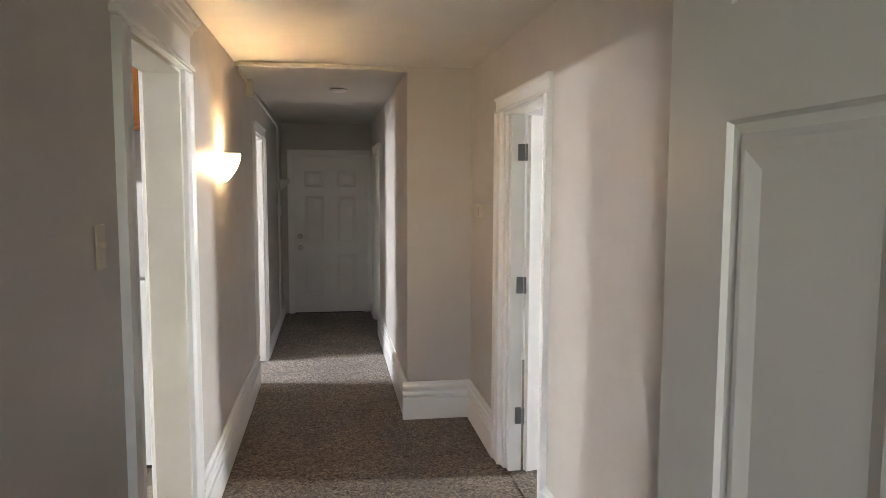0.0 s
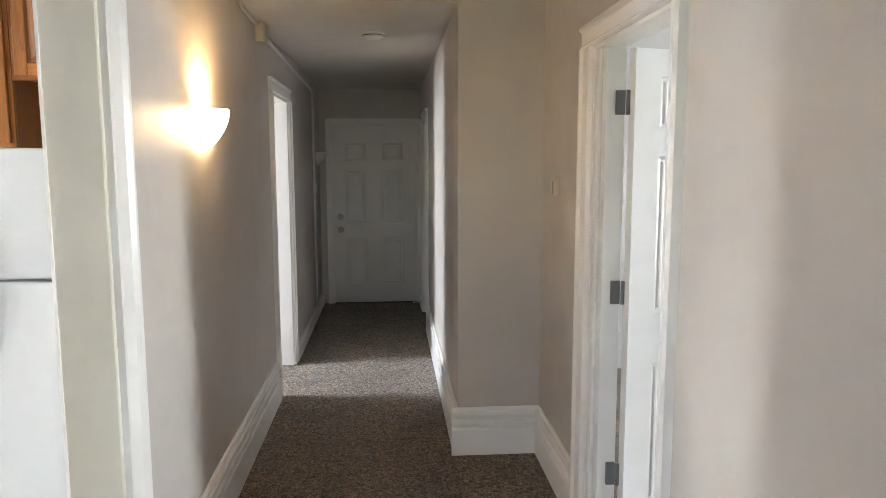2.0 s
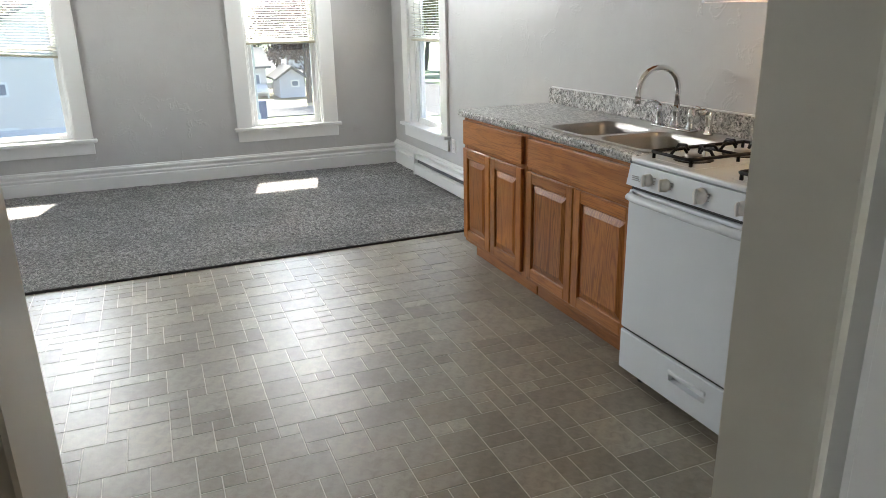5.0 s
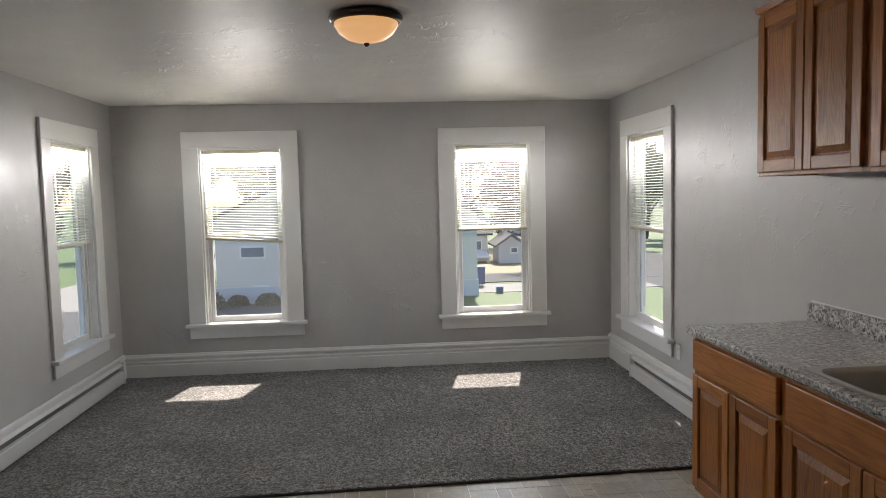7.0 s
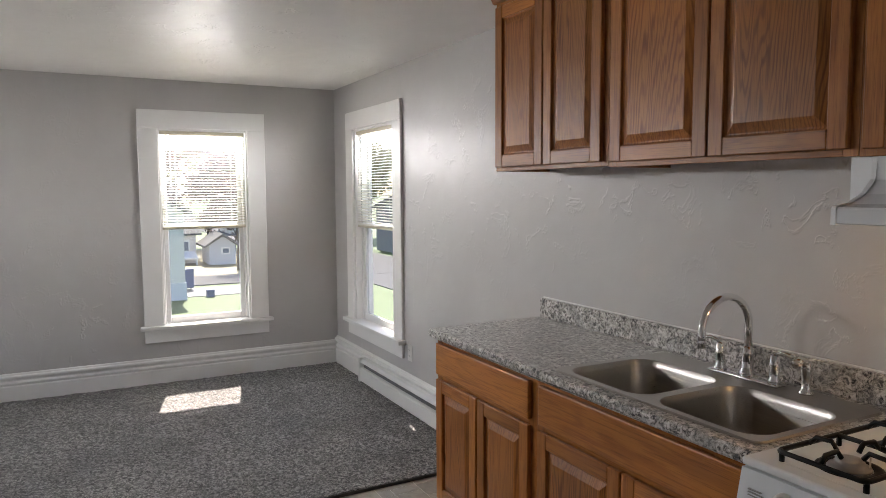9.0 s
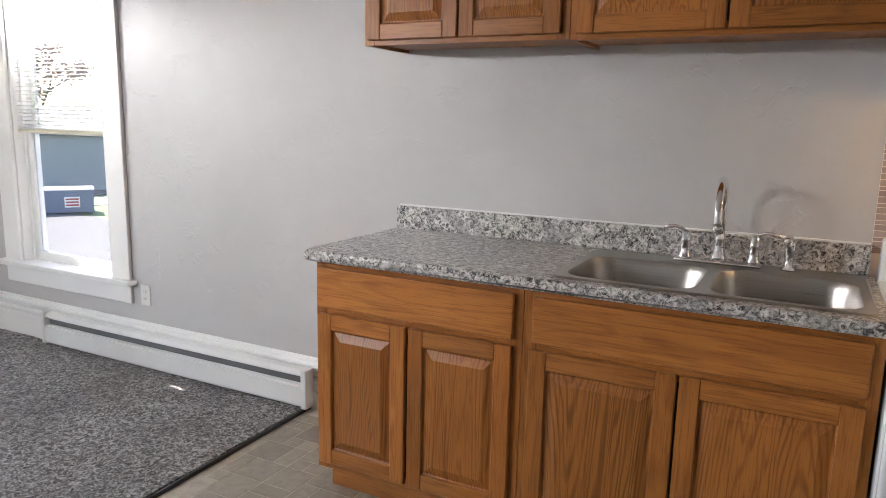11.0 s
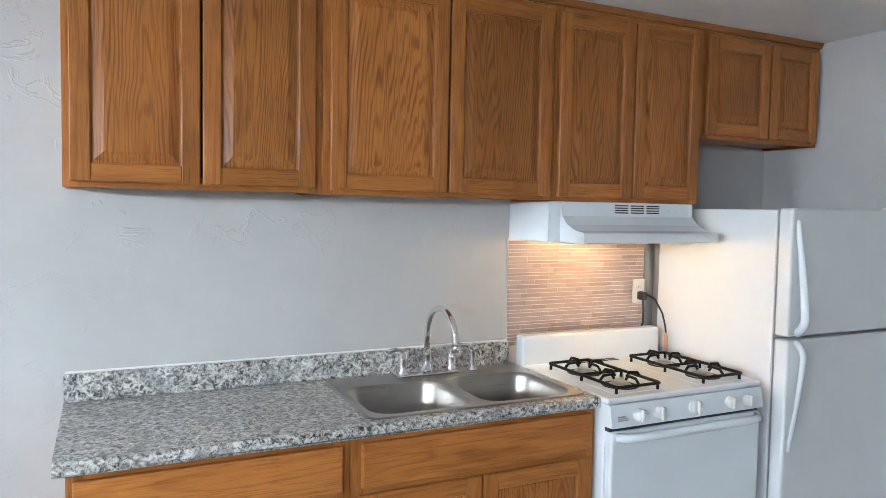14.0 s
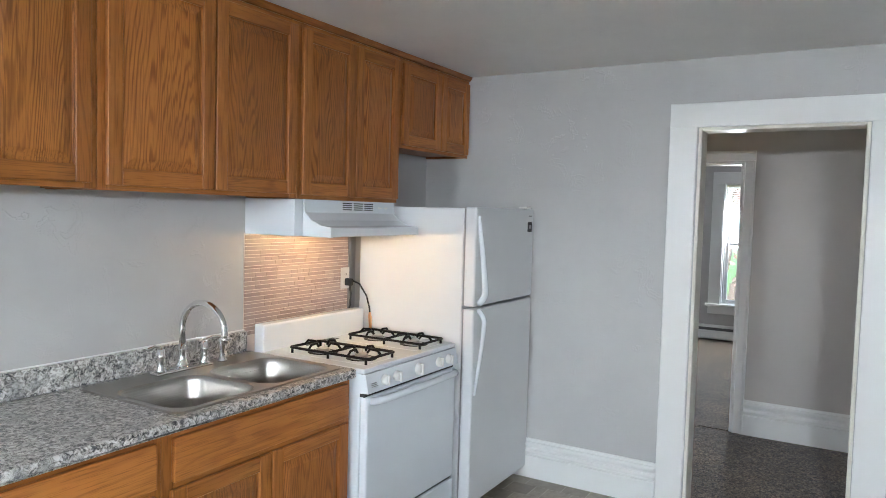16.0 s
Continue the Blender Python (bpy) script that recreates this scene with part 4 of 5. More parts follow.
# ---- sink and tap ----
def sink():
    root = thing("kitchen_sink", (0, 0, 0), "double-bowl brushed stainless steel drop-in sink", "sink")
    x0, x1, y0, y1, z = -3.252, -2.408, 4.542, 5.078, 0.9165
    bowls = ((-3.222, -2.848, 4.572, 4.945), (-2.812, -2.438, 4.572, 4.945))
    bm = bmesh.new()
    edges = []

    def loop(pts, zz, closed=True):
        vs = [bm.verts.new((p[0], p[1], zz)) for p in pts]
        es = [bm.edges.new((vs[i], vs[(i + 1) % len(vs)])) for i in range(len(vs))]
        return vs, es
    outer, es = loop(ring_rect(x0 + 0.006, x1 - 0.006, y0 + 0.006, y1 - 0.006, 0.03), z + 0.005)
    edges += es
    low, _ = loop(ring_rect(x0, x1, y0, y1, 0.035), z)
    for i in range(len(outer)):
        bm.faces.new([low[i], low[(i + 1) % len(low)], outer[(i + 1) % len(outer)], outer[i]])
    rims = []
    for bx in bowls:
        vs, es = loop(ring_rect(*bx, 0.075, 7), z + 0.004)
        edges += es
        rims.append((bx, vs))
    bmesh.ops.triangle_fill(bm, use_beauty=True, use_dissolve=False, edges=edges)
    for bx, vs in rims:
        cut = [f for f in bm.faces if all(v in set(vs) for v in f.verts)]
        bmesh.ops.delete(bm, geom=cut, context="FACES_ONLY")
    rim = part("rim", bm, STEEL, root)
    for bx, _ in rims:
        b2 = bmesh.new()
        prev = None
        for ins, dz, r in ((0.0, 0.004, 0.075), (0.003, 0.0, 0.074), (0.008, -0.02, 0.072), (0.014, -0.12, 0.07), (0.022, -0.150, 0.066), (0.045, -0.168, 0.055), (0.09, -0.173, 0.05)):
            ring = [b2.verts.new((p[0], p[1], z + dz)) for p in ring_rect(bx[0] + ins, bx[1] - ins, bx[2] + ins, bx[3] - ins, r, 7)]
            if prev:
                for i in range(len(ring)):
                    b2.faces.new([prev[i], prev[(i + 1) % len(ring)], ring[(i + 1) % len(ring)], ring[i]])
            prev = ring
        b2.faces.new(prev)
        bowl = part("bowl", b2, STEEL, root, "", True)
        cx, cy = (bx[0] + bx[1]) / 2, (bx[2] + bx[3]) / 2
        part("drain", lathe([(0.042, 0.0), (0.040, 0.003), (0.032, 0.0), (0.028, -0.006), (0.001, -0.006)], 24, (cx, cy, z - 0.172)), CHROME, bowl, "chrome drain strainer", True)
    return root


sink()
tap = thing("kitchen_faucet", (0, 0, 0), "chrome gooseneck faucet with two lever handles and a side sprayer", "faucet")
part("base_plate", box(-2.975, -2.705, 4.998, 5.05, 0.921, 0.932, 0.005, 2), CHROME, tap, "", True)
part("column", lathe([(0.026, 0.931), (0.026, 0.945), (0.019, 0.955), (0.017, 1.0), (0.019, 1.004), (0.017, 1.008), (0.0125, 1.03)], 20, (-2.836, 5.03, 0)), CHROME, tap, "", True)
sp = [(-2.836, 5.03, 1.02), (-2.836, 5.031, 1.085)]
for i in range(15):
    a = radians(4 + 182 * i / 14)
    sp.append((-2.836 + 0.012 * i / 14, 4.916 + 0.114 * math.cos(a), 1.095 + 0.106 * math.sin(a)))
end = Vector(sp[-1])
sp.append(tuple(end + Vector((0, 0.001, -0.012))))
part("spout", tube(sp, 0.0128, 12), CHROME, tap, "", True)
part("aerator", lathe([(0.0135, -0.022), (0.0135, 0.0), (0.0105, 0.006)], 16, tuple(Vector(sp[-1]))), CHROME, tap, "", True)
for x, sgn in ((-2.941, -1), (-2.730, 1)):
    h = part("handle_body", lathe([(0.021, 0.931), (0.021, 0.940), (0.0165, 0.950), (0.0155, 0.985), (0.0185, 0.990), (0.0155, 0.996), (0.0145, 1.018), (0.004, 1.026)], 18, (x, 5.024, 0)), CHROME, tap, "", True)
    pts = [(x, 5.024, 1.012), (x + sgn * 0.012, 5.022, 1.028), (x + sgn * 0.034, 5.016, 1.036), (x + sgn * 0.072, 5.006, 1.030)]
    part("lever", tube(pts, [0.007, 0.006, 0.006, 0.008], 10), CHROME, h, "", True)
sprayer = part("sprayer", lathe([(0.022, 0.921), (0.022, 0.926), (0.014, 0.934), (0.012, 0.965), (0.015, 0.975), (0.017, 1.0), (0.016, 1.018), (0.006, 1.026)], 18, (-2.628, 5.033, 0)), CHROME, tap, "", True)
part("spray_head", tube([(-2.628, 5.033, 1.012), (-2.632, 5.01, 1.024), (-2.636, 4.985, 1.014)], [0.015, 0.014, 0.012], 12), CHROME, sprayer, "", True)

# ---- range ----
stove = thing("gas_range", (0, 0, 0), "white four-burner gas range with oven and lower drawer", "stove")
GX0, GX1 = -2.380, -1.622
part("body", box(GX0, GX1, 4.485, 5.10, 0.05, 0.895, 0.004), ENAMEL, stove)
part("cooktop", box(GX0 - 0.006, GX1 + 0.006, 4.455, 5.045, 0.896, 0.918, 0.008, 3), ENAMEL, stove)
part("burner_well", boxes([(GX0 + 0.06, GX0 + 0.30, 4.50, 4.95, 0.9175, 0.9195), (GX1 - 0.30, GX1 - 0.06, 4.50, 4.95, 0.9175, 0.9195)], 0.0008), ENAMEL, stove)
part("backguard", box(GX0, GX1, 5.035, 5.10, 0.90, 1.043, 0.010, 3), ENAMEL, stove)
slot_me = mesh_of("vent_slot", box(0, 0.052, 0, 0.015, 0, 0.0022), DARK)
for i in range(4):
    for y in (4.982, 5.006):
        ob = new("vent_slot", slot_me)
        ob.parent = stove
        ob.matrix_local = pose(-2.14 + 0.062 * i, y, 0.9175)
part("control_panel", extrude([(4.452, 0.894), (4.436, 0.815), (4.49, 0.812), (4.49, 0.894)], GX0, GX1, lambda u, v, s: (s, u, v)), ENAMEL, stove)
for x in (-2.258, -2.165, -1.987, -1.805, -1.712):
    big = 0.028 if abs(x + 1.987) < 0.01 else 0.0235
    k = part("knob", lathe([(big, 0.0), (big, -0.008), (big * 0.86, -0.020), (big * 0.5, -0.024), (0.001, -0.025)], 20, (x, 4.444, 0.853), "Y"), PLASTIC, stove, "white round knob", True)
    part("grip", box(x - 0.0045, x + 0.0045, 4.412, 4.425, 0.853 - big * 0.95, 0.853 + big * 0.95, 0.003, 2), PLASTIC, k, "", True)
for x in (-2.258, -2.165, -1.987, -1.805, -1.712):
    for k in range(3):
        part("printed_mark", box(x + 0.026 + 0.003 * (k % 2), x + 0.036, 4.4405 - 0.0002 * k, 4.446, 0.842 + 0.011 * k, 0.8435 + 0.011 * k), GREY, stove, "small grey printed mark")
for k in range(3):
    part("printed_mark", box(-2.352, -2.306 - 0.006 * k, 4.4385, 4.446, 0.838 + 0.007 * k, 0.840 + 0.007 * k), GREY, stove, "small grey printed line")
part("oven_door", box(GX0 + 0.004, GX1 - 0.004, 4.445, 4.484, 0.234, 0.797, 0.010, 3), ENAMEL, stove)
hb = bmesh.new()
add_tube(hb, [(GX0 + 0.03, 4.446, 0.778), (GX0 + 0.045, 4.42, 0.780), (GX0 + 0.09, 4.408, 0.781), (-2.0, 4.404, 0.781), (GX1 - 0.09, 4.408, 0.781), (GX1 - 0.045, 4.42, 0.780), (GX1 - 0.03, 4.446, 0.778)], 0.017, 12, 0.8)
part("oven_handle", hb, ENAMEL, stove, "white bar handle", True)
for q in ((0.222, 0.233), (0.796, 0.8145)):
    part("gap_line", box(GX0 + 0.006, GX1 - 0.006, 4.46, 4.49, *q), DARK, stove)
db = bmesh.new()
ends = [[db.verts.new((x, y, z)) for x, z in ((a, c), (b, c), (b, d), (a, d))] for a, b, c, d, y in
        ((GX0 + 0.004, GX1 - 0.004, 0.055, 0.222, 4.484), (GX0 + 0.004, GX1 - 0.004, 0.055, 0.222, 4.451), (GX0 + 0.008, GX1 - 0.008, 0.059, 0.218, 4.447), (-2.075, -1.885, 0.135, 0.178, 4.447), (-2.072, -1.888, 0.138, 0.175, 4.468))]
for p, q in zip(ends, ends[1:]):
    for i in range(4):
        db.faces.new([p[i], p[(i + 1) % 4], q[(i + 1) % 4], q[i]])
db.faces.new(ends[-1])
dr = part("lower_drawer", db, ENAMEL, stove)
part("drawer_pull", box(-2.075, -1.885, 4.440, 4.462, 0.163, 0.180, 0.004, 2), ENAMEL, dr, "", True)
for x in (GX0 + 0.07, GX1 - 0.07):
    for y in (4.52, 5.04):
        part("foot", lathe([(0.018, 0.0), (0.018, 0.015), (0.010, 0.02), (0.010, 0.051)], 12, (x, y, 0.0)), BLACK, stove, "", True)
for cx in (-2.215, -1.787):
    g = bmesh.new()
    x0, x1, y0, y1, z = cx - 0.102, cx + 0.102, 4.492, 4.932, 0.945
    r = 0.0064
    pts = [(p[0], p[1], z) for p in ring_rect(x0, x1, y0, y1, 0.012, 2)]
    add_tube(g, pts + [pts[0]], r, 6)
    add_tube(g, [(x0, (y0 + y1) / 2, z), (x1, (y0 + y1) / 2, z)], r, 6)
    for cy in (y0 + 0.108, y1 - 0.108):
        for dx, dy in ((1, 0), (-1, 0), (0, 1), (0, -1)):
            s = Vector((cx + dx * 0.098, cy + dy * 0.107, z))
            e = Vector((cx + dx * 0.030, cy + dy * 0.032, z + 0.004))
            add_tube(g, [s, s + (e - s) * 0.25 + Vector((0, 0, 0.018)), s + (e - s) * 0.8 + Vector((0, 0, 0.018)), e], r * 0.92, 6)
        part("burner", lathe([(0.046, 0.9192), (0.044, 0.925), (0.030, 0.927), (0.030, 0.938), (0.026, 0.941), (0.001, 0.941)], 24, (cx, cy, 0)), GREY, stove, "grey burner head", True)
        part("drip_ring", lathe([(0.070, 0.9190), (0.070, 0.9205), (0.062, 0.9225), (0.048, 0.9205), (0.047, 0.9190)], 28, (cx, cy, 0)), BLACK, stove, "dark ring round the burner", True)
        part("igniter", tube([(cx + 0.034, cy + 0.02, 0.922), (cx + 0.033, cy + 0.021, 0.955)], 0.002, 6), NICKEL, stove)
    for x in (x0 + 0.004, x1 - 0.004):
        for y in (y0 + 0.01, (y0 + y1) / 2, y1 - 0.01):
            add_tube(g, [(x, y, z), (x, y, 0.9195)], r, 6)
    part("grate", g, BLACK, stove, "black wire burner grate", True)

# ---- range hood ----
hood = thing("range_hood", (0, 0, 0), "white under-cabinet range hood with its lamp lit", "range hood")
HX0, HX1 = -2.398, -1.640
prof = [(KN - 0.003, 1.460), (KN - 0.003, 1.6225), (4.842, 1.6225), (4.838, 1.565), (4.80, 1.530), (4.745, 1.507), (4.690, 1.500), (4.686, 1.495), (4.686, 1.462), (4.692, 1.459), (4.70, 1.459), (4.70, 1.475), (KN - 0.02, 1.475), (KN - 0.02, 1.46)]
part("shell", extrude(prof, HX0 + 0.07, HX1 - 0.012, lambda u, v, s: (s, u, v)), ENAMEL, hood)
side = [(KN - 0.003, 1.458), (KN - 0.003, 1.6225), (4.842, 1.6225), (4.835, 1.566), (4.798, 1.532), (4.743, 1.509), (4.688, 1.502), (4.684, 1.495), (4.684, 1.458)]
part("end_wall", extrude(side, HX0 + 0.058, HX0 + 0.0705, lambda u, v, s: (s, u, v)), ENAMEL, hood)
part("end_wall", extrude(side, HX1 - 0.0125, HX1, lambda u, v, s: (s, u, v)), ENAMEL, hood)
part("wall_filler", box(HX0, HX0 + 0.057, 4.845, KN - 0.003, 1.459, 1.6225, 0.002), ENAMEL, hood)
slot_me = mesh_of("vent_slot", box(0, 0.07, 0, 0.004, 0, 0.005), DARK)
for c in range(3):
    for q in range(4):
        ob = new("vent_slot", slot_me)
        ob.parent = hood
        ob.matrix_local = pose(-2.07 + 0.085 * c, 4.8385, 1.578 + 0.010 * q)
for x in (-1.78, -1.73):
    part("switch", box(x, x + 0.025, 4.836, 4.842, 1.588, 1.596, 0.001), PLASTIC, hood)
part("lamp_lens", box(-2.11, -1.99, 4.84, 4.92, 1.4700, 1.4745, 0.002), PLASTIC, hood)

# ---- fridge ----
FX0, FX1 = -1.572, -0.846
fridge = thing("refrigerator", (0, 0, 0), "white top-freezer refrigerator beside the range", "refrigerator")
part("body", box(FX0, FX1, 4.452, 5.11, 0.035, 1.605, 0.005, 2), FRIDGE, fridge)
part("gasket", boxes([(FX0 + 0.008, FX1 - 0.008, 4.443, 4.452, 0.07, 1.087), (FX0 + 0.008, FX1 - 0.008, 4.443, 4.452, 1.103, 1.60)]), GREY, fridge)
up = part("freezer_door", box(FX0, FX1, 4.380, 4.443, 1.101, 1.612, 0.010, 3), FRIDGE, fridge)
lo = part("fridge_door", box(FX0, FX1, 4.380, 4.443, 0.062, 1.089, 0.010, 3), FRIDGE, fridge)
for parent, za, zb in ((up, 1.565, 1.112), (lo, 1.080, 0.64)):
    x = FX0 + 0.045
    pts = []
    for i in range(25):
        f = i / 24
        g = f if parent is up else 1 - f
        bow = 1 - (1 - g) ** 1.6 if g < 0.86 else (1 - 0.14 ** 1.6) * (1 - ((g - 0.86) / 0.14) ** 2)
        pts.append((x - 0.012 + 0.020 * g, 4.383 - 0.042 * bow, za + (zb - za) * f))
    part("handle", tube(pts, [0.0085 + 0.006 * (i if parent is up else 24 - i) / 24 for i in range(25)], 10, 1.3), ENAMEL, parent, "white bowed handle", True)
part("hinge_cap", box(FX1 - 0.07, FX1 - 0.01, 4.395, 4.45, 1.613, 1.624, 0.003), PLASTIC, fridge)
part("badge", boxes([(FX1 - 0.075, FX1 - 0.030, 4.3785, 4.3805, 1.566, 1.574)]), GREY, up, "small grey maker's mark")
part("energy_sticker", box(FX1 - 0.088, FX1 - 0.030, 4.3782, 4.3798, 1.478, 1.536), RUBBER, up, "small black square sticker")
part("sticker_mark", boxes([(FX1 - 0.070, FX1 - 0.048, 4.3770, 4.3781, 1.497, 1.518)]), GREY, up)
part("kick_grille", box(FX0 + 0.02, FX1 - 0.02, 4.47, 4.49, 0.012, 0.06), DARK, fridge)
for x in (FX0 + 0.06, FX1 - 0.06):
    for y in (4.50, 5.05):
        part("foot", lathe([(0.02, 0.0), (0.02, 0.012), (0.012, 0.02), (0.012, 0.036)], 12, (x, y, 0)), BLACK, fridge, "", True)


# ---- outlets, switches and small fixtures ----
def outlet(name, m, label, toggle=False):
    root = thing(name, (0, 0, 0), label, "light switch" if toggle else "socket")
    root.matrix_world = m
    part("cover_plate", box(-0.036, 0.036, -0.006, 0, -0.058, 0.058, 0.004, 2), BEIGE if toggle else PLASTIC, root)
    if toggle:
        part("toggle", box(-0.005, 0.005, -0.018, -0.004, -0.004, 0.014, 0.002), BEIGE, root)
        for z in (-0.03, 0.03):
            part("screw", lathe([(0.003, -0.0075), (0.003, -0.005)], 8, (0, 0, z), "Y"), NICKEL, root)
    else:
        for z in (-0.02, 0.02):
            s = part("receptacle", lathe([(0.016, -0.004), (0.016, -0.0085), (0.001, -0.0085)], 16, (0, 0, z), "Y"), PLASTIC, root)
            part("slots", boxes([(-0.007, -0.005, -0.0092, -0.0084, z - 0.004, z + 0.005), (0.005, 0.007, -0.0092, -0.0084, z - 0.004, z + 0.005)]), DARK, s)
    return root


outlet("wall_socket", pose(-5.725, KN - 0.001, 0.40), "white wall socket beside the window")
outlet("wall_socket", pose(-1.672, KN - 0.012, 1.205), "white wall socket on the tiled backsplash")
outlet("light_switch", pose(HX + 0.001, 2.375, 1.437, 0, 0, 90), "beige toggle light switch on the hall wall", True)
cord = thing("power_cord", (0, 0, 0), "black plug and cord hanging behind the range", "cord")
part("plug", box(-1.686, -1.658, 5.085, 5.128, 1.165, 1.205, 0.006, 2), RUBBER, cord, "", True)
part("wire", tube([(-1.672, 5.10, 1.168), (-1.675, 5.09, 1.12), (-1.672, 5.095, 1.06), (-1.675, 5.115, 1.0)], 0.005, 8), RUBBER, cord, "", True)
part("wire", tube([(-1.665, 5.092, 1.195), (-1.637, 5.06, 1.175), (-1.618, 5.025, 1.11), (-1.611, 5.01, 1.05), (-1.609, 5.005, 1.01)], 0.0045, 8), RUBBER, cord, "", True)
part("fitting", tube([(-1.610, 5.007, 1.02), (-1.609, 5.005, 0.995), (-1.606, 5.003, 0.93)], [0.006, 0.010, 0.008], 10), BRASS, cord, "copper-coloured gas fitting", True)

structure("grey_wall_strip", box(-1.634, -1.575, KN - 0.010, KN - 0.001, 0.0, 1.62), GREY, "narrow grey strip of bare wall behind the fridge", "trim")

# sconce
sc = thing("wall_sconce", (HX, 4.45, 1.69), "lit half-bowl glass wall sconce with a nickel back plate", "wall lamp")
part("back_plate", box(0.0, 0.012, -0.03, 0.03, -0.05, 0.075, 0.004, 2), NICKEL, sc)
bm = bmesh.new()
rings = []
for i in range(9):
    f = i / 8
    r = 0.12 + 0.88 * math.sin(f * math.pi / 2) ** 0.85
    z = -0.075 + 0.15 * f
    rings.append([bm.verts.new((0.022 + 0.088 * r * math.sin(math.pi * k / 16), -0.075 * r * math.cos(math.pi * k / 16), z)) for k in range(17)])
for a, b in zip(rings, rings[1:]):
    for k in range(16):
        bm.faces.new([a[k], a[k + 1], b[k + 1], b[k]])
for a, b in zip(rings, rings[1:]):
    bm.faces.new([a[16], a[0], b[0], b[16]])
bm.faces.new(rings[0])
part("glass_bowl", bm, SCONCE_GLASS, sc, "glowing white glass bowl", True)

# ceiling lamp
cl = thing("ceiling_lamp", (-4.18, 2.99, KC), "flush ceiling lamp with amber glass bowl and dark bronze rim", "ceiling lamp")
part("rim", lathe([(0.12, 0.0), (0.160, -0.004), (0.172, -0.018), (0.170, -0.030), (0.152, -0.042), (0.146, -0.040)], 40), BRONZE, cl, "dark bronze rim", True)
part("glass_bowl", lathe([(0.148, -0.038), (0.146, -0.055), (0.128, -0.085), (0.095, -0.110), (0.055, -0.124), (0.006, -0.130)], 40), DOME_GLASS, cl, "glowing amber glass bowl", True)
part("finial", lathe([(0.003, -0.128), (0.012, -0.131), (0.014, -0.137), (0.008, -0.145), (0.001, -0.148)], 16), BRONZE, cl, "", True)

# hall fixtures
th = thing("thermostat", (RX, 4.80, 1.437), "small beige thermostat on the hall wall", "thermostat")
part("case", box(-0.030, 0.0, -0.035, 0.035, -0.042, 0.042, 0.006, 2), BEIGE, th)
part("grey_end", box(-0.032, -0.028, -0.030, -0.012, -0.03, 0.03, 0.002), GREY, th)
sd = thing("smoke_detector", (-0.03, 6.03, HC2), "round white smoke detector on the passage ceiling", "smoke detector")
part("case", lathe([(0.068, 0.0), (0.068, -0.012), (0.060, -0.028), (0.045, -0.034), (0.001, -0.035)], 28), PLASTIC, sd, "", True)
part("grille_ring", lathe([(0.0665, -0.013), (0.0695, -0.015), (0.0665, -0.018)], 28), DARK, sd, "", True)
jb = thing("junction_box", (HX, 5.75, 2.287), "beige surface junction box for the hall wiring", "junction box")
part("case", box(0.0, 0.05, -0.06, 0.06, -0.055, 0.055, 0.005, 2), BEIGE, jb)
part("lid", box(0.05, 0.056, -0.055, 0.055, -0.05, 0.05, 0.003), BEIGE, jb)
rc = bmesh.new()
add_tube(rc, [(HX + 0.012, 5.69, 2.330), (HX + 0.015, 5.25, HC2 - 0.012), (HX + 0.03, PY - 0.03, HC - 0.010), (-0.4, PY - 0.035, HC - 0.010), (0.02, PY - 0.035, HC - 0.010), (0.12, PY - 0.04, HC - 0.022), (0.30, PY - 0.035, HC - 0.028), (PX + 0.01, PY - 0.012, HC - 0.030)], 0.010, 8)
tagged(part("cable_run", rc, BEIGE, None, "painted cable along the ceiling edge to the wall return", True), category="cable")
rc = bmesh.new()
add_tube(rc, [(HX + 0.012, 5.81, 2.30), (HX + 0.012, 7.2, 2.27), (HX + 0.012, 8.3, 2.25), (HX + 0.014, 8.55, 2.22), (HX + 0.012, 8.58, 1.9), (HX + 0.012, 8.6, 1.34), (HX + 0.012, 8.6, 0.3), (HX + 0.012, 8.6, 0.1)], 0.012, 8)
tagged(part("cable_run", rc, PLASTIC, None, "white cable channel along the passage wall", True), category="cable")
ch = thing("door_chime", (HX, 8.6, 1.30), "small white chime box on the passage wall", "door chime")
part("case", box(0.0, 0.035, -0.045, 0.045, -0.05, 0.05, 0.005, 2), PLASTIC, ch)
hk = thing("unlit_sconce", (HX, 8.9, 1.60), "unlit half-bowl wall sconce in the dim passage", "wall lamp")
part("back_plate", box(0.0, 0.012, -0.03, 0.03, -0.05, 0.075, 0.004, 2), NICKEL, hk)
bm = bmesh.new()
rings = []
for i in range(7):
    f = i / 6
    r = 0.015 + 0.115 * math.sin(f * math.pi / 2) ** 0.9
    rings.append([bm.verts.new((0.012 + 0.82 * r * math.sin(math.pi * k / 12), -r * math.cos(math.pi * k / 12), -0.075 + 0.13 * f)) for k in range(13)])
for a, b in zip(rings, rings[1:]):
    for k in range(12):
        bm.faces.new([a[k], a[k + 1], b[k + 1], b[k]])
part("glass_bowl", bm, PLASTIC, hk, "", True)
ds = thing("door_stop_spring", (PX - 0.027, 8.9, 0.075), "thin spring door stop on the baseboard", "door stop")
part("spring", tube([(0, 0, 0), (-0.07, 0, 0.0)], 0.006, 8), NICKEL, ds)
part("tip", tube([(-0.068, 0, 0), (-0.085, 0, 0)], 0.009, 8), PLASTIC, ds)

# ---- outside ----
GZ = -3.4


def leafy(name, base, tip):
    m = Mat(name, 0.7)
    m.colour(m.mix(m.noise(0.8, 5), base, tip))
    m.bump(m.noise(30, 3), 0.5, 0.02)
    return m.m


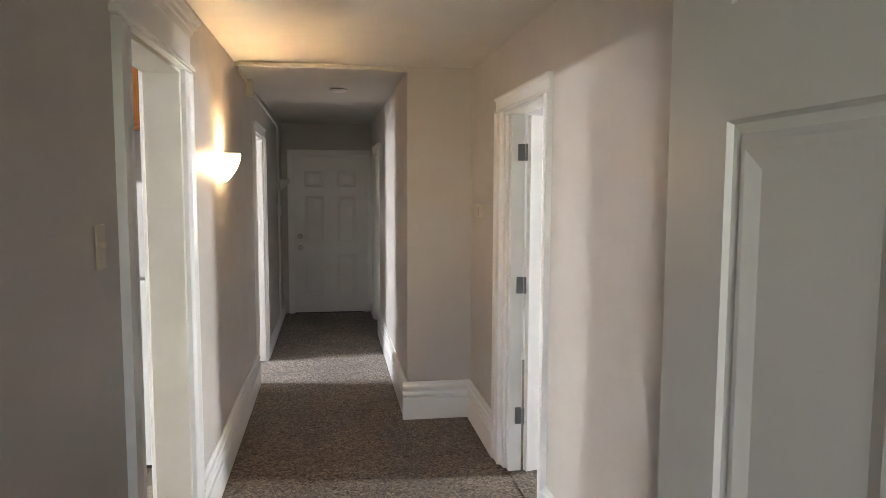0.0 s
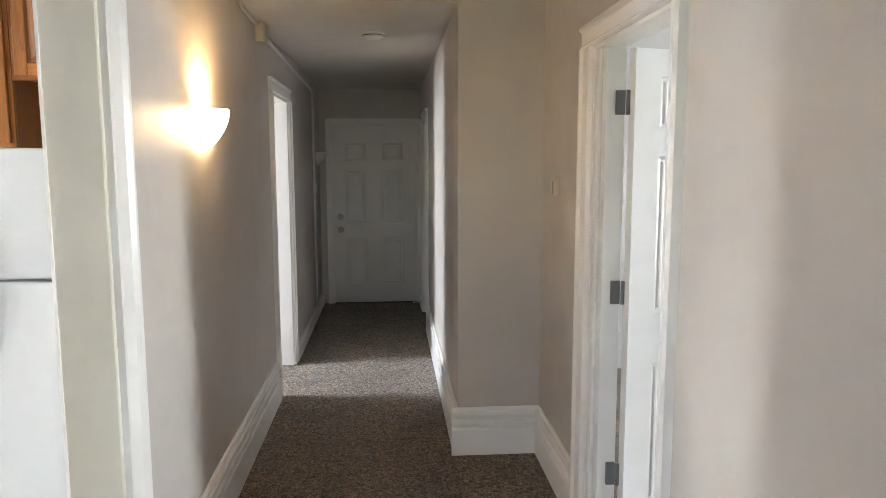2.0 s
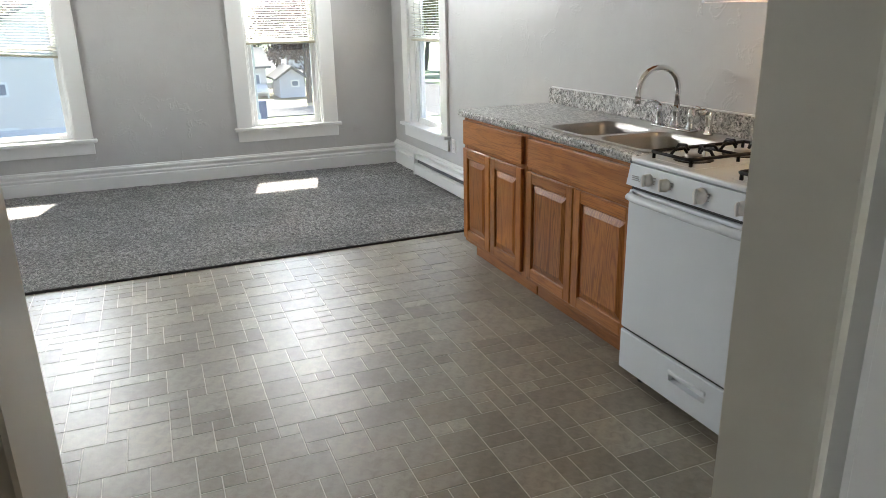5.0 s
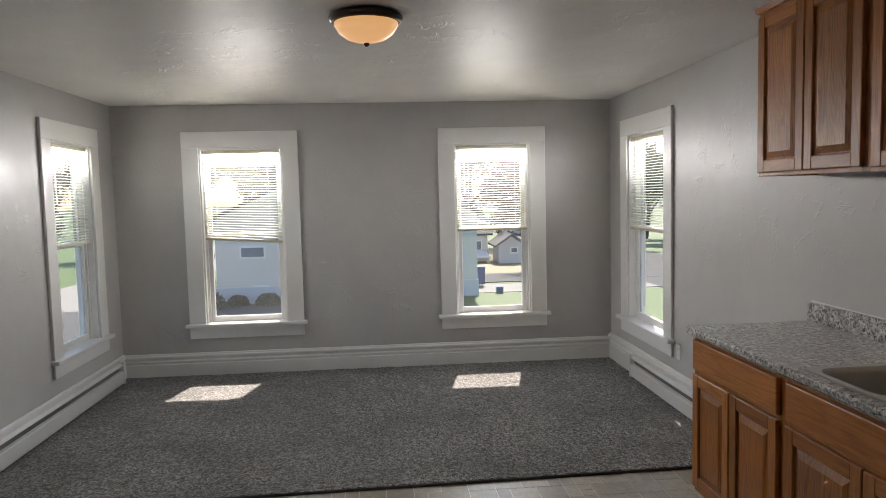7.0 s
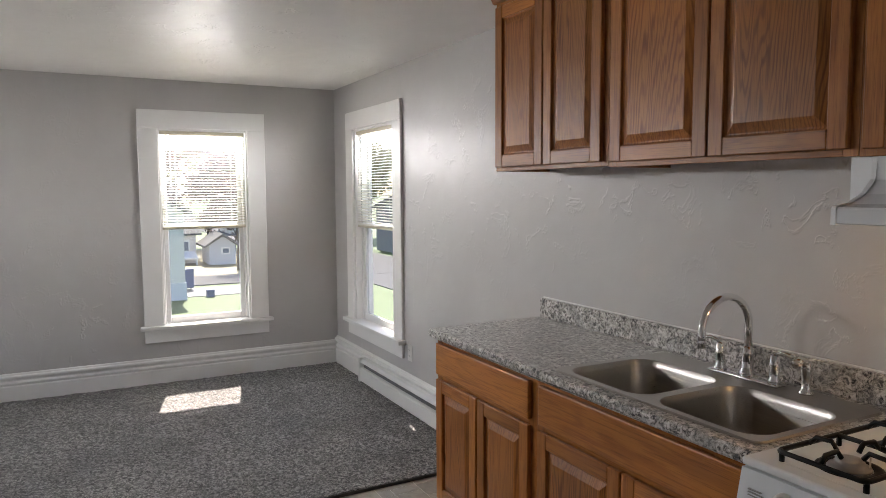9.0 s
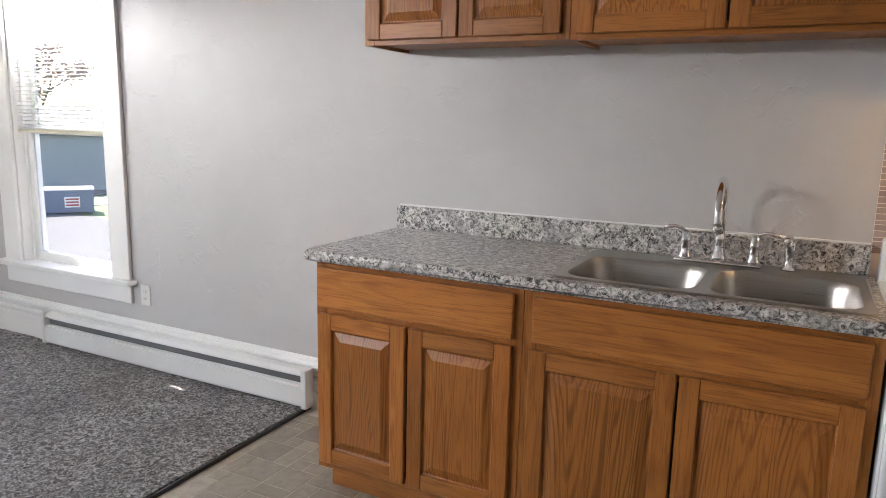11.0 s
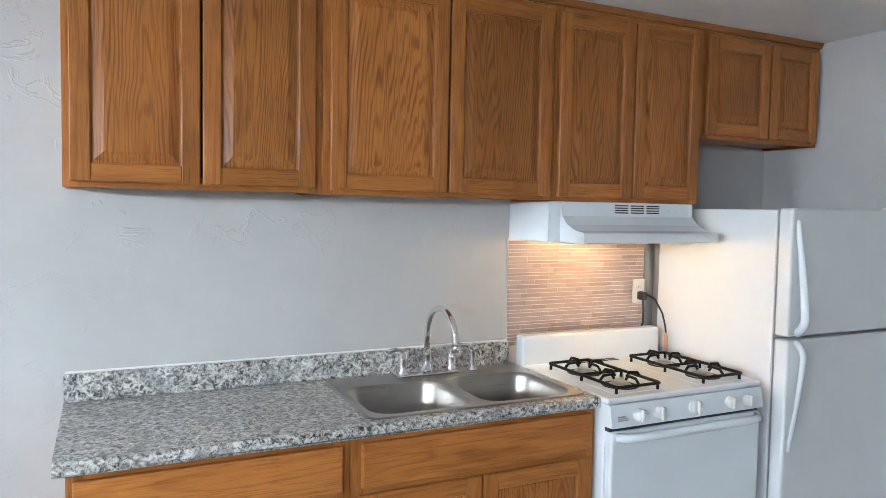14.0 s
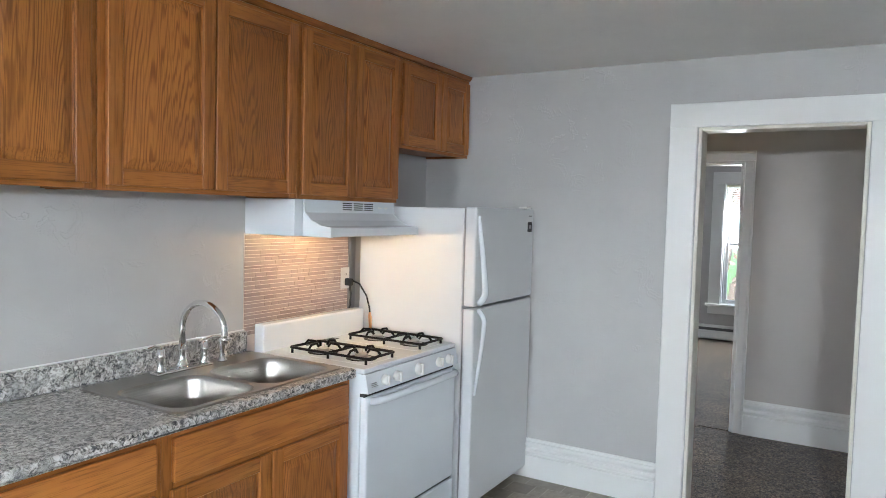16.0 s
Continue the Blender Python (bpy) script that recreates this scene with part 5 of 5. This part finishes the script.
DRY_GRASS = leafy("dry_grass", (0.15, 0.12, 0.06), (0.27, 0.24, 0.13))
LAWN = leafy("lawn_grass", (0.03, 0.075, 0.007), (0.07, 0.125, 0.016))
ASPHALT = plain("asphalt", (0.075, 0.075, 0.078), 0.9, 0, 0.2, 3, 0.3)
CONCRETE = plain("concrete_walk", (0.24, 0.235, 0.225), 0.85, 0, 0.1, 3, 0.3)
SIDING = plain("white_siding", (0.70, 0.66, 0.62), 0.6, 0, 0.04, 2, 0)
ROOF = plain("grey_shingle", (0.13, 0.125, 0.12), 0.9, 0, 0.2, 5, 0.4)
BARK = plain("bark", (0.10, 0.075, 0.06), 0.9, 0, 0.3, 10, 0.6)
BUSH = leafy("shrub_leaf", (0.04, 0.055, 0.02), (0.09, 0.10, 0.04))
BUD = plain("spring_buds", (0.22, 0.12, 0.10), 0.8, 0, 0.3, 3, 0)
BLUEGREY_PALE = plain("pale_foundation_paint", (0.55, 0.57, 0.62), 0.7)
GREY_SIDING = plain("grey_siding", (0.23, 0.235, 0.235), 0.7)
BLUEGREY = plain("blue_grey_paint", (0.16, 0.19, 0.24), 0.6)
STEEL_BLUE = plain("blue_steel_paint", (0.12, 0.14, 0.20), 0.3)
SIGN_RED = plain("red_sign_paint", (0.35, 0.03, 0.03), 0.4)

bm = bmesh.new()
gv = [bm.verts.new((x, y, GZ)) for x, y in ((-600, -600), (600, -600), (600, 600), (-600, 600))]
bm.faces.new(gv)
structure("ground", bm, LAWN, "spring lawn round the house reaching the distance", "ground")
structure("road_side", box(-38.8, -35.7, 7.7, 120, GZ, GZ + 0.03), CONCRETE, "pale concrete lane beside the white house", "road")
structure("verge", box(-63, -43.9, 7.7, 16.9, GZ, GZ + 0.02), DRY_GRASS, "dry straw-coloured grass beyond the lane", "ground")
structure("driveway", box(-34.2, -9.0, -12.0, 3.0, GZ, GZ + 0.035), ASPHALT, "dark asphalt yard under the window", "road")
structure("pavement", box(-43.8, -39.7, 7.7, 120, GZ, GZ + 0.05), ASPHALT, "dark asphalt strip beyond the street", "pavement")
structure("road_north", box(-120, 60, 17, 24, GZ, GZ + 0.042), ASPHALT, "asphalt street north of the house", "road")
structure("road_south", box(-120, 60, -16, -9, GZ, GZ + 0.022), CONCRETE, "pale street south of the house", "road")


def house(name, x0, x1, y0, y1, z1, ridge, along, label, windows, boards=True, wallmat=SIDING):
    root = thing(name, (0, 0, 0), label, "house")
    part("wall", box(x0, x1, y0, y1, GZ, z1), wallmat, root)
    if boards:
        rows = []
        n = int((z1 - GZ - 0.5) / 0.16)
        for i in range(n):
            z = GZ + 0.5 + i * 0.16
            rows.append((x1 - 0.001, x1 + 0.022, y0, y1, z, z + 0.150))
        part("clapboards", boxes(rows), wallmat, root)
    bmr = bmesh.new()
    o = 0.35
    if along == "y":
        xm = (x0 + x1) / 2
        pts = [(x0 - o, z1 - 0.15), (xm, ridge), (x1 + o, z1 - 0.15), (x1 + o, z1 - 0.02), (xm, ridge + 0.18), (x0 - o, z1 - 0.02)]
        bmr = extrude(pts, y0 - o, y1 + o, lambda u, v, s: (u, s, v))
        g = extrude([(x0, z1), (xm, ridge), (x1, z1)], y0, y1, lambda u, v, s: (u, s, v))
    else:
        ym = (y0 + y1) / 2
        pts = [(y0 - o, z1 - 0.15), (ym, ridge), (y1 + o, z1 - 0.15), (y1 + o, z1 - 0.02), (ym, ridge + 0.18), (y0 - o, z1 - 0.02)]
        bmr = extrude(pts, x0 - o, x1 + o, lambda u, v, s: (s, u, v))
        g = extrude([(y0, z1), (ym, ridge), (y1, z1)], x0, x1, lambda u, v, s: (s, u, v))
    part("roof", bmr, ROOF, root)
    part("gable", g, wallmat, root)
    for a, b, c, d in windows:
        w = part("window", boxes([(x1, x1 + 0.05, a - 0.09, a, c - 0.09, d + 0.09), (x1, x1 + 0.05, b, b + 0.09, c - 0.09, d + 0.09), (x1, x1 + 0.05, a, b, d, d + 0.09), (x1, x1 + 0.05, a, b, c - 0.09, c)]), TRIM, root)
        part("pane", box(x1 + 0.022, x1 + 0.03, a, b, c, d), BLUEGREY, w)
    return root


white = house("white_house", -44.0, -35.0, -5.0, 7.5, 0.65, 3.5, "x", "white clapboard house next door with small windows", [(-3.8, -2.75, -1.16, -0.72), (-3.25, -2.65, -2.98, -2.62), (1.5, 2.6, -1.4, -0.2)])
part("foundation", box(-44.05, -34.93, -5.05, 7.55, GZ, -2.62), BLUEGREY_PALE, white, "pale blue-grey foundation band")
house("far_house", -92, -84, 19, 27, 0.3, 3.0, "x", "small white gabled house far across the street", [(21.0, 22.2, -1.9, -0.6), (23.8, 25.0, -1.9, -0.6)], False)
house("far_house", -98, -88, 4, 14, 0.4, 3.2, "y", "pale far house beyond the street", [(6.0, 7.0, -1.9, -0.7), (10.0, 11.0, -1.9, -0.7)], False)
house("garage", -53, -50, 11.05, 12.75, -2.05, -1.45, "x", "small pale blue gabled shed beyond the lane", [(11.9, 12.3, -2.6, -2.3)], False, BLUEGREY_PALE)
low = house("far_house", -58, -52, 6.4, 10.5, -1.3, -0.3, "y", "low pale house with a porch beyond the lane", [(8.2, 8.9, -2.5, -1.9), (9.3, 10.0, -2.5, -1.9)], False)
part("porch_roof", extrude([(-51.95, -2.68), (-50.4, -3.0), (-50.4, -2.9), (-51.95, -2.56)], 8.4, 10.4, lambda u, v, s: (u, s, v)), TRIM, low, "white porch roof")
for y in (8.5, 10.3):
    part("porch_post", box(-50.55, -50.45, y - 0.05, y + 0.05, GZ, -2.97), TRIM, low)
house("north_house", -56, -42, 25.5, 40, 0.2, 1.6, "y", "grey low building across the north street", [(36, 37.2, -2, -0.8)], False, GREY_SIDING)


def tree(name, x, y, h, label, seed, spread=0.5, leaves=0, leaf=0.09, tint=None):
    rnd = random.Random(seed)
    root = thing(name, (x, y, GZ), label, "tree")
    trunk, crown_bm = bmesh.new(), bmesh.new()
    tips = []

    def limb(bm, p, d, length, r, depth):
        pts = [p.copy()]
        for k in range(3):
            d = (d + Vector((rnd.uniform(-1, 1), rnd.uniform(-1, 1), rnd.uniform(-0.2, 0.6))) * 0.18).normalized()
            p = p + d * length / 3
            pts.append(p.copy())
        add_tube(bm, pts, [r, r * 0.85, r * 0.7, r * 0.55], 5 if depth else 7)
        tips.append(p)
        if depth < 4:
            for k in range(3 if depth < 3 else 2):
                dd = (d + Vector((rnd.uniform(-1, 1), rnd.uniform(-1, 1), rnd.uniform(-0.3, 0.7))) * (0.5 + spread)).normalized()
                limb(crown_bm, pts[rnd.choice((2, 3))], dd, length * rnd.uniform(0.6, 0.8), r * 0.55, depth + 1)
    limb(trunk, Vector((0, 0, -0.05)), Vector((0, 0, 1)), h * 0.33, h * 0.022, 0)
    part("trunk", trunk, BARK, root)
    part("crown", crown_bm, BARK, root)
    if leaves:
        bm = bmesh.new()
        for _ in range(leaves):
            c = rnd.choice(tips) + Vector((rnd.gauss(0, 0.3), rnd.gauss(0, 0.3), rnd.gauss(0, 0.3)))
            u = Vector((rnd.uniform(-1, 1), rnd.uniform(-1, 1), rnd.uniform(-1, 1))).normalized() * leaf
            v = u.orthogonal().normalized() * leaf * 0.65
            bm.faces.new([bm.verts.new(c + u), bm.verts.new(c + v), bm.verts.new(c - u), bm.verts.new(c - v)])
        part("buds", bm, tint or BUD, root)
    return root


tree("bare_tree", -46, 12.2, 9, "bare spring tree with reddish buds", 3, 0.5, 900)
tree("bare_tree", -60.5, 9.5, 12, "bare spring tree behind the lawn", 5, 0.6, 2200)
tree("bare_tree", -60, 15.5, 14, "tall budding tree in the distance", 8, 0.6, 3000)
tree("bare_tree", -50, -2, 15, "tall budding tree behind the white house", 11, 0.6, 3500)
tree("bare_tree", -16, 30, 12, "bare tree across the street", 14, 0.6, 500)
tree("bare_tree", -12, -20, 10, "bare tree by the south street", 17, 0.6, 900)


OLIVE = leafy("young_olive_leaf", (0.13, 0.125, 0.05), (0.26, 0.24, 0.11))
RUSSET = leafy("russet_bud", (0.16, 0.10, 0.08), (0.27, 0.19, 0.15))
for k in range(9):
    rt = random.Random(60 + k)
    tree("leafing_tree", -64 - 9 * rt.random(), -21 + 6.2 * k + rt.uniform(-1, 1), rt.uniform(10, 13), "distant tree in young olive leaf" if k % 3 else "distant tree with russet buds", 60 + k, 0.75, 2600, 0.24, OLIVE if k % 3 else RUSSET)
for k in range(4):
    tree("leafing_tree", -27 - 8 * k, -19 - 1.5 * (k % 2), 9 + (k % 2), "tree with russet buds beyond the south street", 80 + k, 0.75, 1800, 0.16, RUSSET)
for k in range(4):
    tree("leafing_tree", -40 - 7 * k, 44 - 3 * (k % 2), 12, "tree with russet buds behind the low building", 90 + k, 0.75, 1800, 0.18, RUSSET if k % 2 else OLIVE)


for k in range(4):
    tree("leafing_tree", -61.5 - 0.6 * (k % 2), 7.9 + 2.4 * k, 4.2 + 0.5 * (k % 3), "low brush tree with russet buds behind the shed", 110 + k, 0.8, 1500, 0.13, RUSSET)
tree("bare_tree", 16, 5.6, 10, "bare tree outside the bedroom", 21, 0.6, 900)
tree("bare_tree", 19, 7.5, 11, "bare tree outside the bedroom", 23, 0.6, 900)


def shrub(x, y, s, seed):
    rnd = random.Random(seed)
    root = thing("shrub", (x, y, GZ), "clipped dark shrub at the foot of the house", "shrub", "shrubs by the white house")
    bm = bmesh.new()
    for _ in range(420):
        a, b = rnd.uniform(0, 6.283), rnd.uniform(0, 1)
        r = s * rnd.uniform(0.75, 1.05)
        c = Vector((r * math.cos(a) * math.sqrt(1 - b * b), r * math.sin(a) * math.sqrt(1 - b * b), s * 0.1 + r * b * 0.9))
        u = Vector((rnd.uniform(-1, 1), rnd.uniform(-1, 1), rnd.uniform(-1, 1))).normalized() * 0.10
        v = u.orthogonal().normalized() * 0.08
        bm.faces.new([bm.verts.new(c + u), bm.verts.new(c + v), bm.verts.new(c - u), bm.verts.new(c - v)])
    part("foliage", bm, BUSH, root)
    part("stem", lathe([(0.05, -0.05), (0.04, s * 0.6)], 8), BARK, root)


shrub(-34.2, -3.9, 0.5, 1)
shrub(-34.2, -2.5, 0.55, 2)
shrub(-33.2, -5.2, 0.95, 3)
shrub(-7.5, 14.0, 0.9, 4)


skip = thing("dumpster", (-34.3, 24.3, GZ), "blue steel dumpster with a red and white notice", "dumpster")
skip.matrix_world = pose(-34.3, 24.3, GZ, 0, 0, 56)
part("body", extrude([(-0.7, 0.1), (0.7, 0.1), (0.75, 1.15), (-0.75, 1.15)], -1.15, 1.15, lambda u, v, s: (s, u, v)), STEEL_BLUE, skip)
part("lid", box(-1.2, 1.2, -0.8, 0.8, 1.151, 1.22, 0.02), SIDING, skip, "pale lid")
notice = part("notice", box(-0.1, 0.55, -0.79, -0.76, 0.35, 0.85), SIDING, skip, "white notice board")
for z in (0.42, 0.56, 0.70):
    part("text_bar", box(-0.05, 0.50, -0.80, -0.791, z, z + 0.08), SIGN_RED, notice, "red bar of writing")
for x in (-1.0, 1.0):
    part("skid", box(x - 0.08, x + 0.08, -0.65, 0.65, 0.0, 0.1), RUBBER, skip)


def bin_on_wheels(x, y, turn, label):
    root = thing("wheeled_bin", (x, y, GZ + 0.03), label, "bin", rz=turn)
    b = extrude([(-0.22, 0.10), (0.22, 0.10), (0.29, 1.0), (-0.29, 1.0)], -0.27, 0.27, lambda u, v, s: (u, s, v))
    part("body", b, BIN_BLUE, root)
    part("lid", box(-0.32, 0.31, -0.29, 0.29, 1.001, 1.06, 0.02, 2), BIN_BLUE, root)
    for s in (-0.25, 0.25):
        part("wheel", lathe([(0.10, -0.025), (0.11, 0.0), (0.10, 0.025)], 14, (-0.2, s, 0.11), "Y"), RUBBER, root)
    part("handle", tube([(-0.30, -0.2, 0.96), (-0.36, -0.2, 0.97), (-0.36, 0.2, 0.97), (-0.30, 0.2, 0.96)], 0.015, 8), RUBBER, root)


BIN_BLUE = plain("blue_bin_plastic", (0.05, 0.09, 0.20), 0.5)
bin_on_wheels(-38.3, 8.0, 10, "dark blue plastic wheeled bin beside the lane")
tub = thing("recycling_tub", (-35.45, 8.65, GZ + 0.0005), "small blue recycling tub at the lawn's edge", "tub")
part("body", extrude([(-0.13, 0.0), (0.13, 0.0), (0.16, 0.34), (-0.16, 0.34)], -0.17, 0.17, lambda u, v, s: (u, s, v)), BIN_BLUE, tub)
part("rim", boxes([(-0.18, 0.18, -0.19, -0.171, 0.31, 0.345), (-0.18, 0.18, 0.171, 0.19, 0.31, 0.345)], 0.003), BIN_BLUE, tub)

# ---- mosaic backsplash behind the range ----
bsp = tagged(part("tile_backsplash", box(-2.402, -1.636, KN - 0.006, KN - 0.001, 0.90, 1.462), TILE_GROUT, None, "narrow pinkish-brown mosaic strip tiles behind the range"), category="backsplash", kind="structure")
rnd = random.Random(4)
strip = {}
z, row = 0.985, 0
while z + 0.010 < 1.462:
    row_h = min((0.0205, 0.0195, 0.0130)[row % 3 if row % 7 else 1], 1.462 - z)
    row += 1
    x = -2.401 - rnd.uniform(0, 0.0)
    while x < -1.6385:
        w = min(rnd.choice((0.045, 0.07, 0.10, 0.13, 0.165)), -1.637 - x)
        if w > 0.006:
            key = (round(w, 3), round(row_h, 4))
            if key not in strip:
                strip[key] = mesh_of("tile", box(0, key[0] - 0.0018, -0.0018, 0, 0, row_h - 0.0028, 0.0005), MOSAIC)
            t = new("tile", strip[key])
            t.parent = bsp
            t.matrix_local = pose(x, KN - 0.0062 - rnd.uniform(0, 0.0008), z)
        x += w
    z += row_h

# ---- stone-pattern floor of the kitchen ----
flr = structure("floor_kitchen", box(EDGE - 0.04, -0.77, KS, KN, -0.02, -0.0010), GROUT, "sheet vinyl floor in a grey-beige stone tile pattern", "floor")
U = 0.073
nx, ny = int((-0.775 - (EDGE - 0.02)) / U), int((KN - KS) / U) - 1
used = np.zeros((nx, ny), bool)
rnd = random.Random(12)
tiles, near, rest = {}, [], bmesh.new()
for j in range(ny):
    for i in range(nx):
        if used[i, j]:
            continue
        for a, b in rnd.choice((((3, 2), (1, 1)), ((2, 2), (1, 1)), ((2, 2), (1, 1)), ((2, 2), (1, 1)), ((1, 1),), ((1, 1),), ((1, 2), (1, 1)), ((2, 1), (1, 1)), ((2, 3), (1, 1)))) + ((1, 1),):
            if i + a <= nx and j + b <= ny and not used[i:i + a, j:j + b].any():
                used[i:i + a, j:j + b] = True
                near.append((i, j, a, b))
                break
x_off = EDGE - 0.02
near.sort(key=lambda q: (q[0] * U + x_off + 2.2) ** 2 + (q[1] * U + KS - 3.3) ** 2)
for k, (i, j, a, b) in enumerate(near):
    if k < 300:
        if (a, b) not in tiles:
            tiles[a, b] = mesh_of("tile", box(0, a * U - 0.0038, 0, b * U - 0.0038, -0.0012, 0.0, 0.0004), VINYL)
        t = new("tile", tiles[a, b])
        t.parent = flr
        t.matrix_local = pose(x_off + i * U, KS + j * U, 0)
    else:
        add_box(rest, x_off + i * U, x_off + (i + a) * U - 0.0038, KS + j * U, KS + (j + b) * U - 0.0038, -0.0012, 0.0)
for f in list(rest.faces):
    if f.calc_center_median().z < -0.0010:
        rest.faces.remove(f)
tagged(part("tile_rest", rest, VINYL_FAR, flr, "further tiles of the vinyl pattern"), kind="stuff")
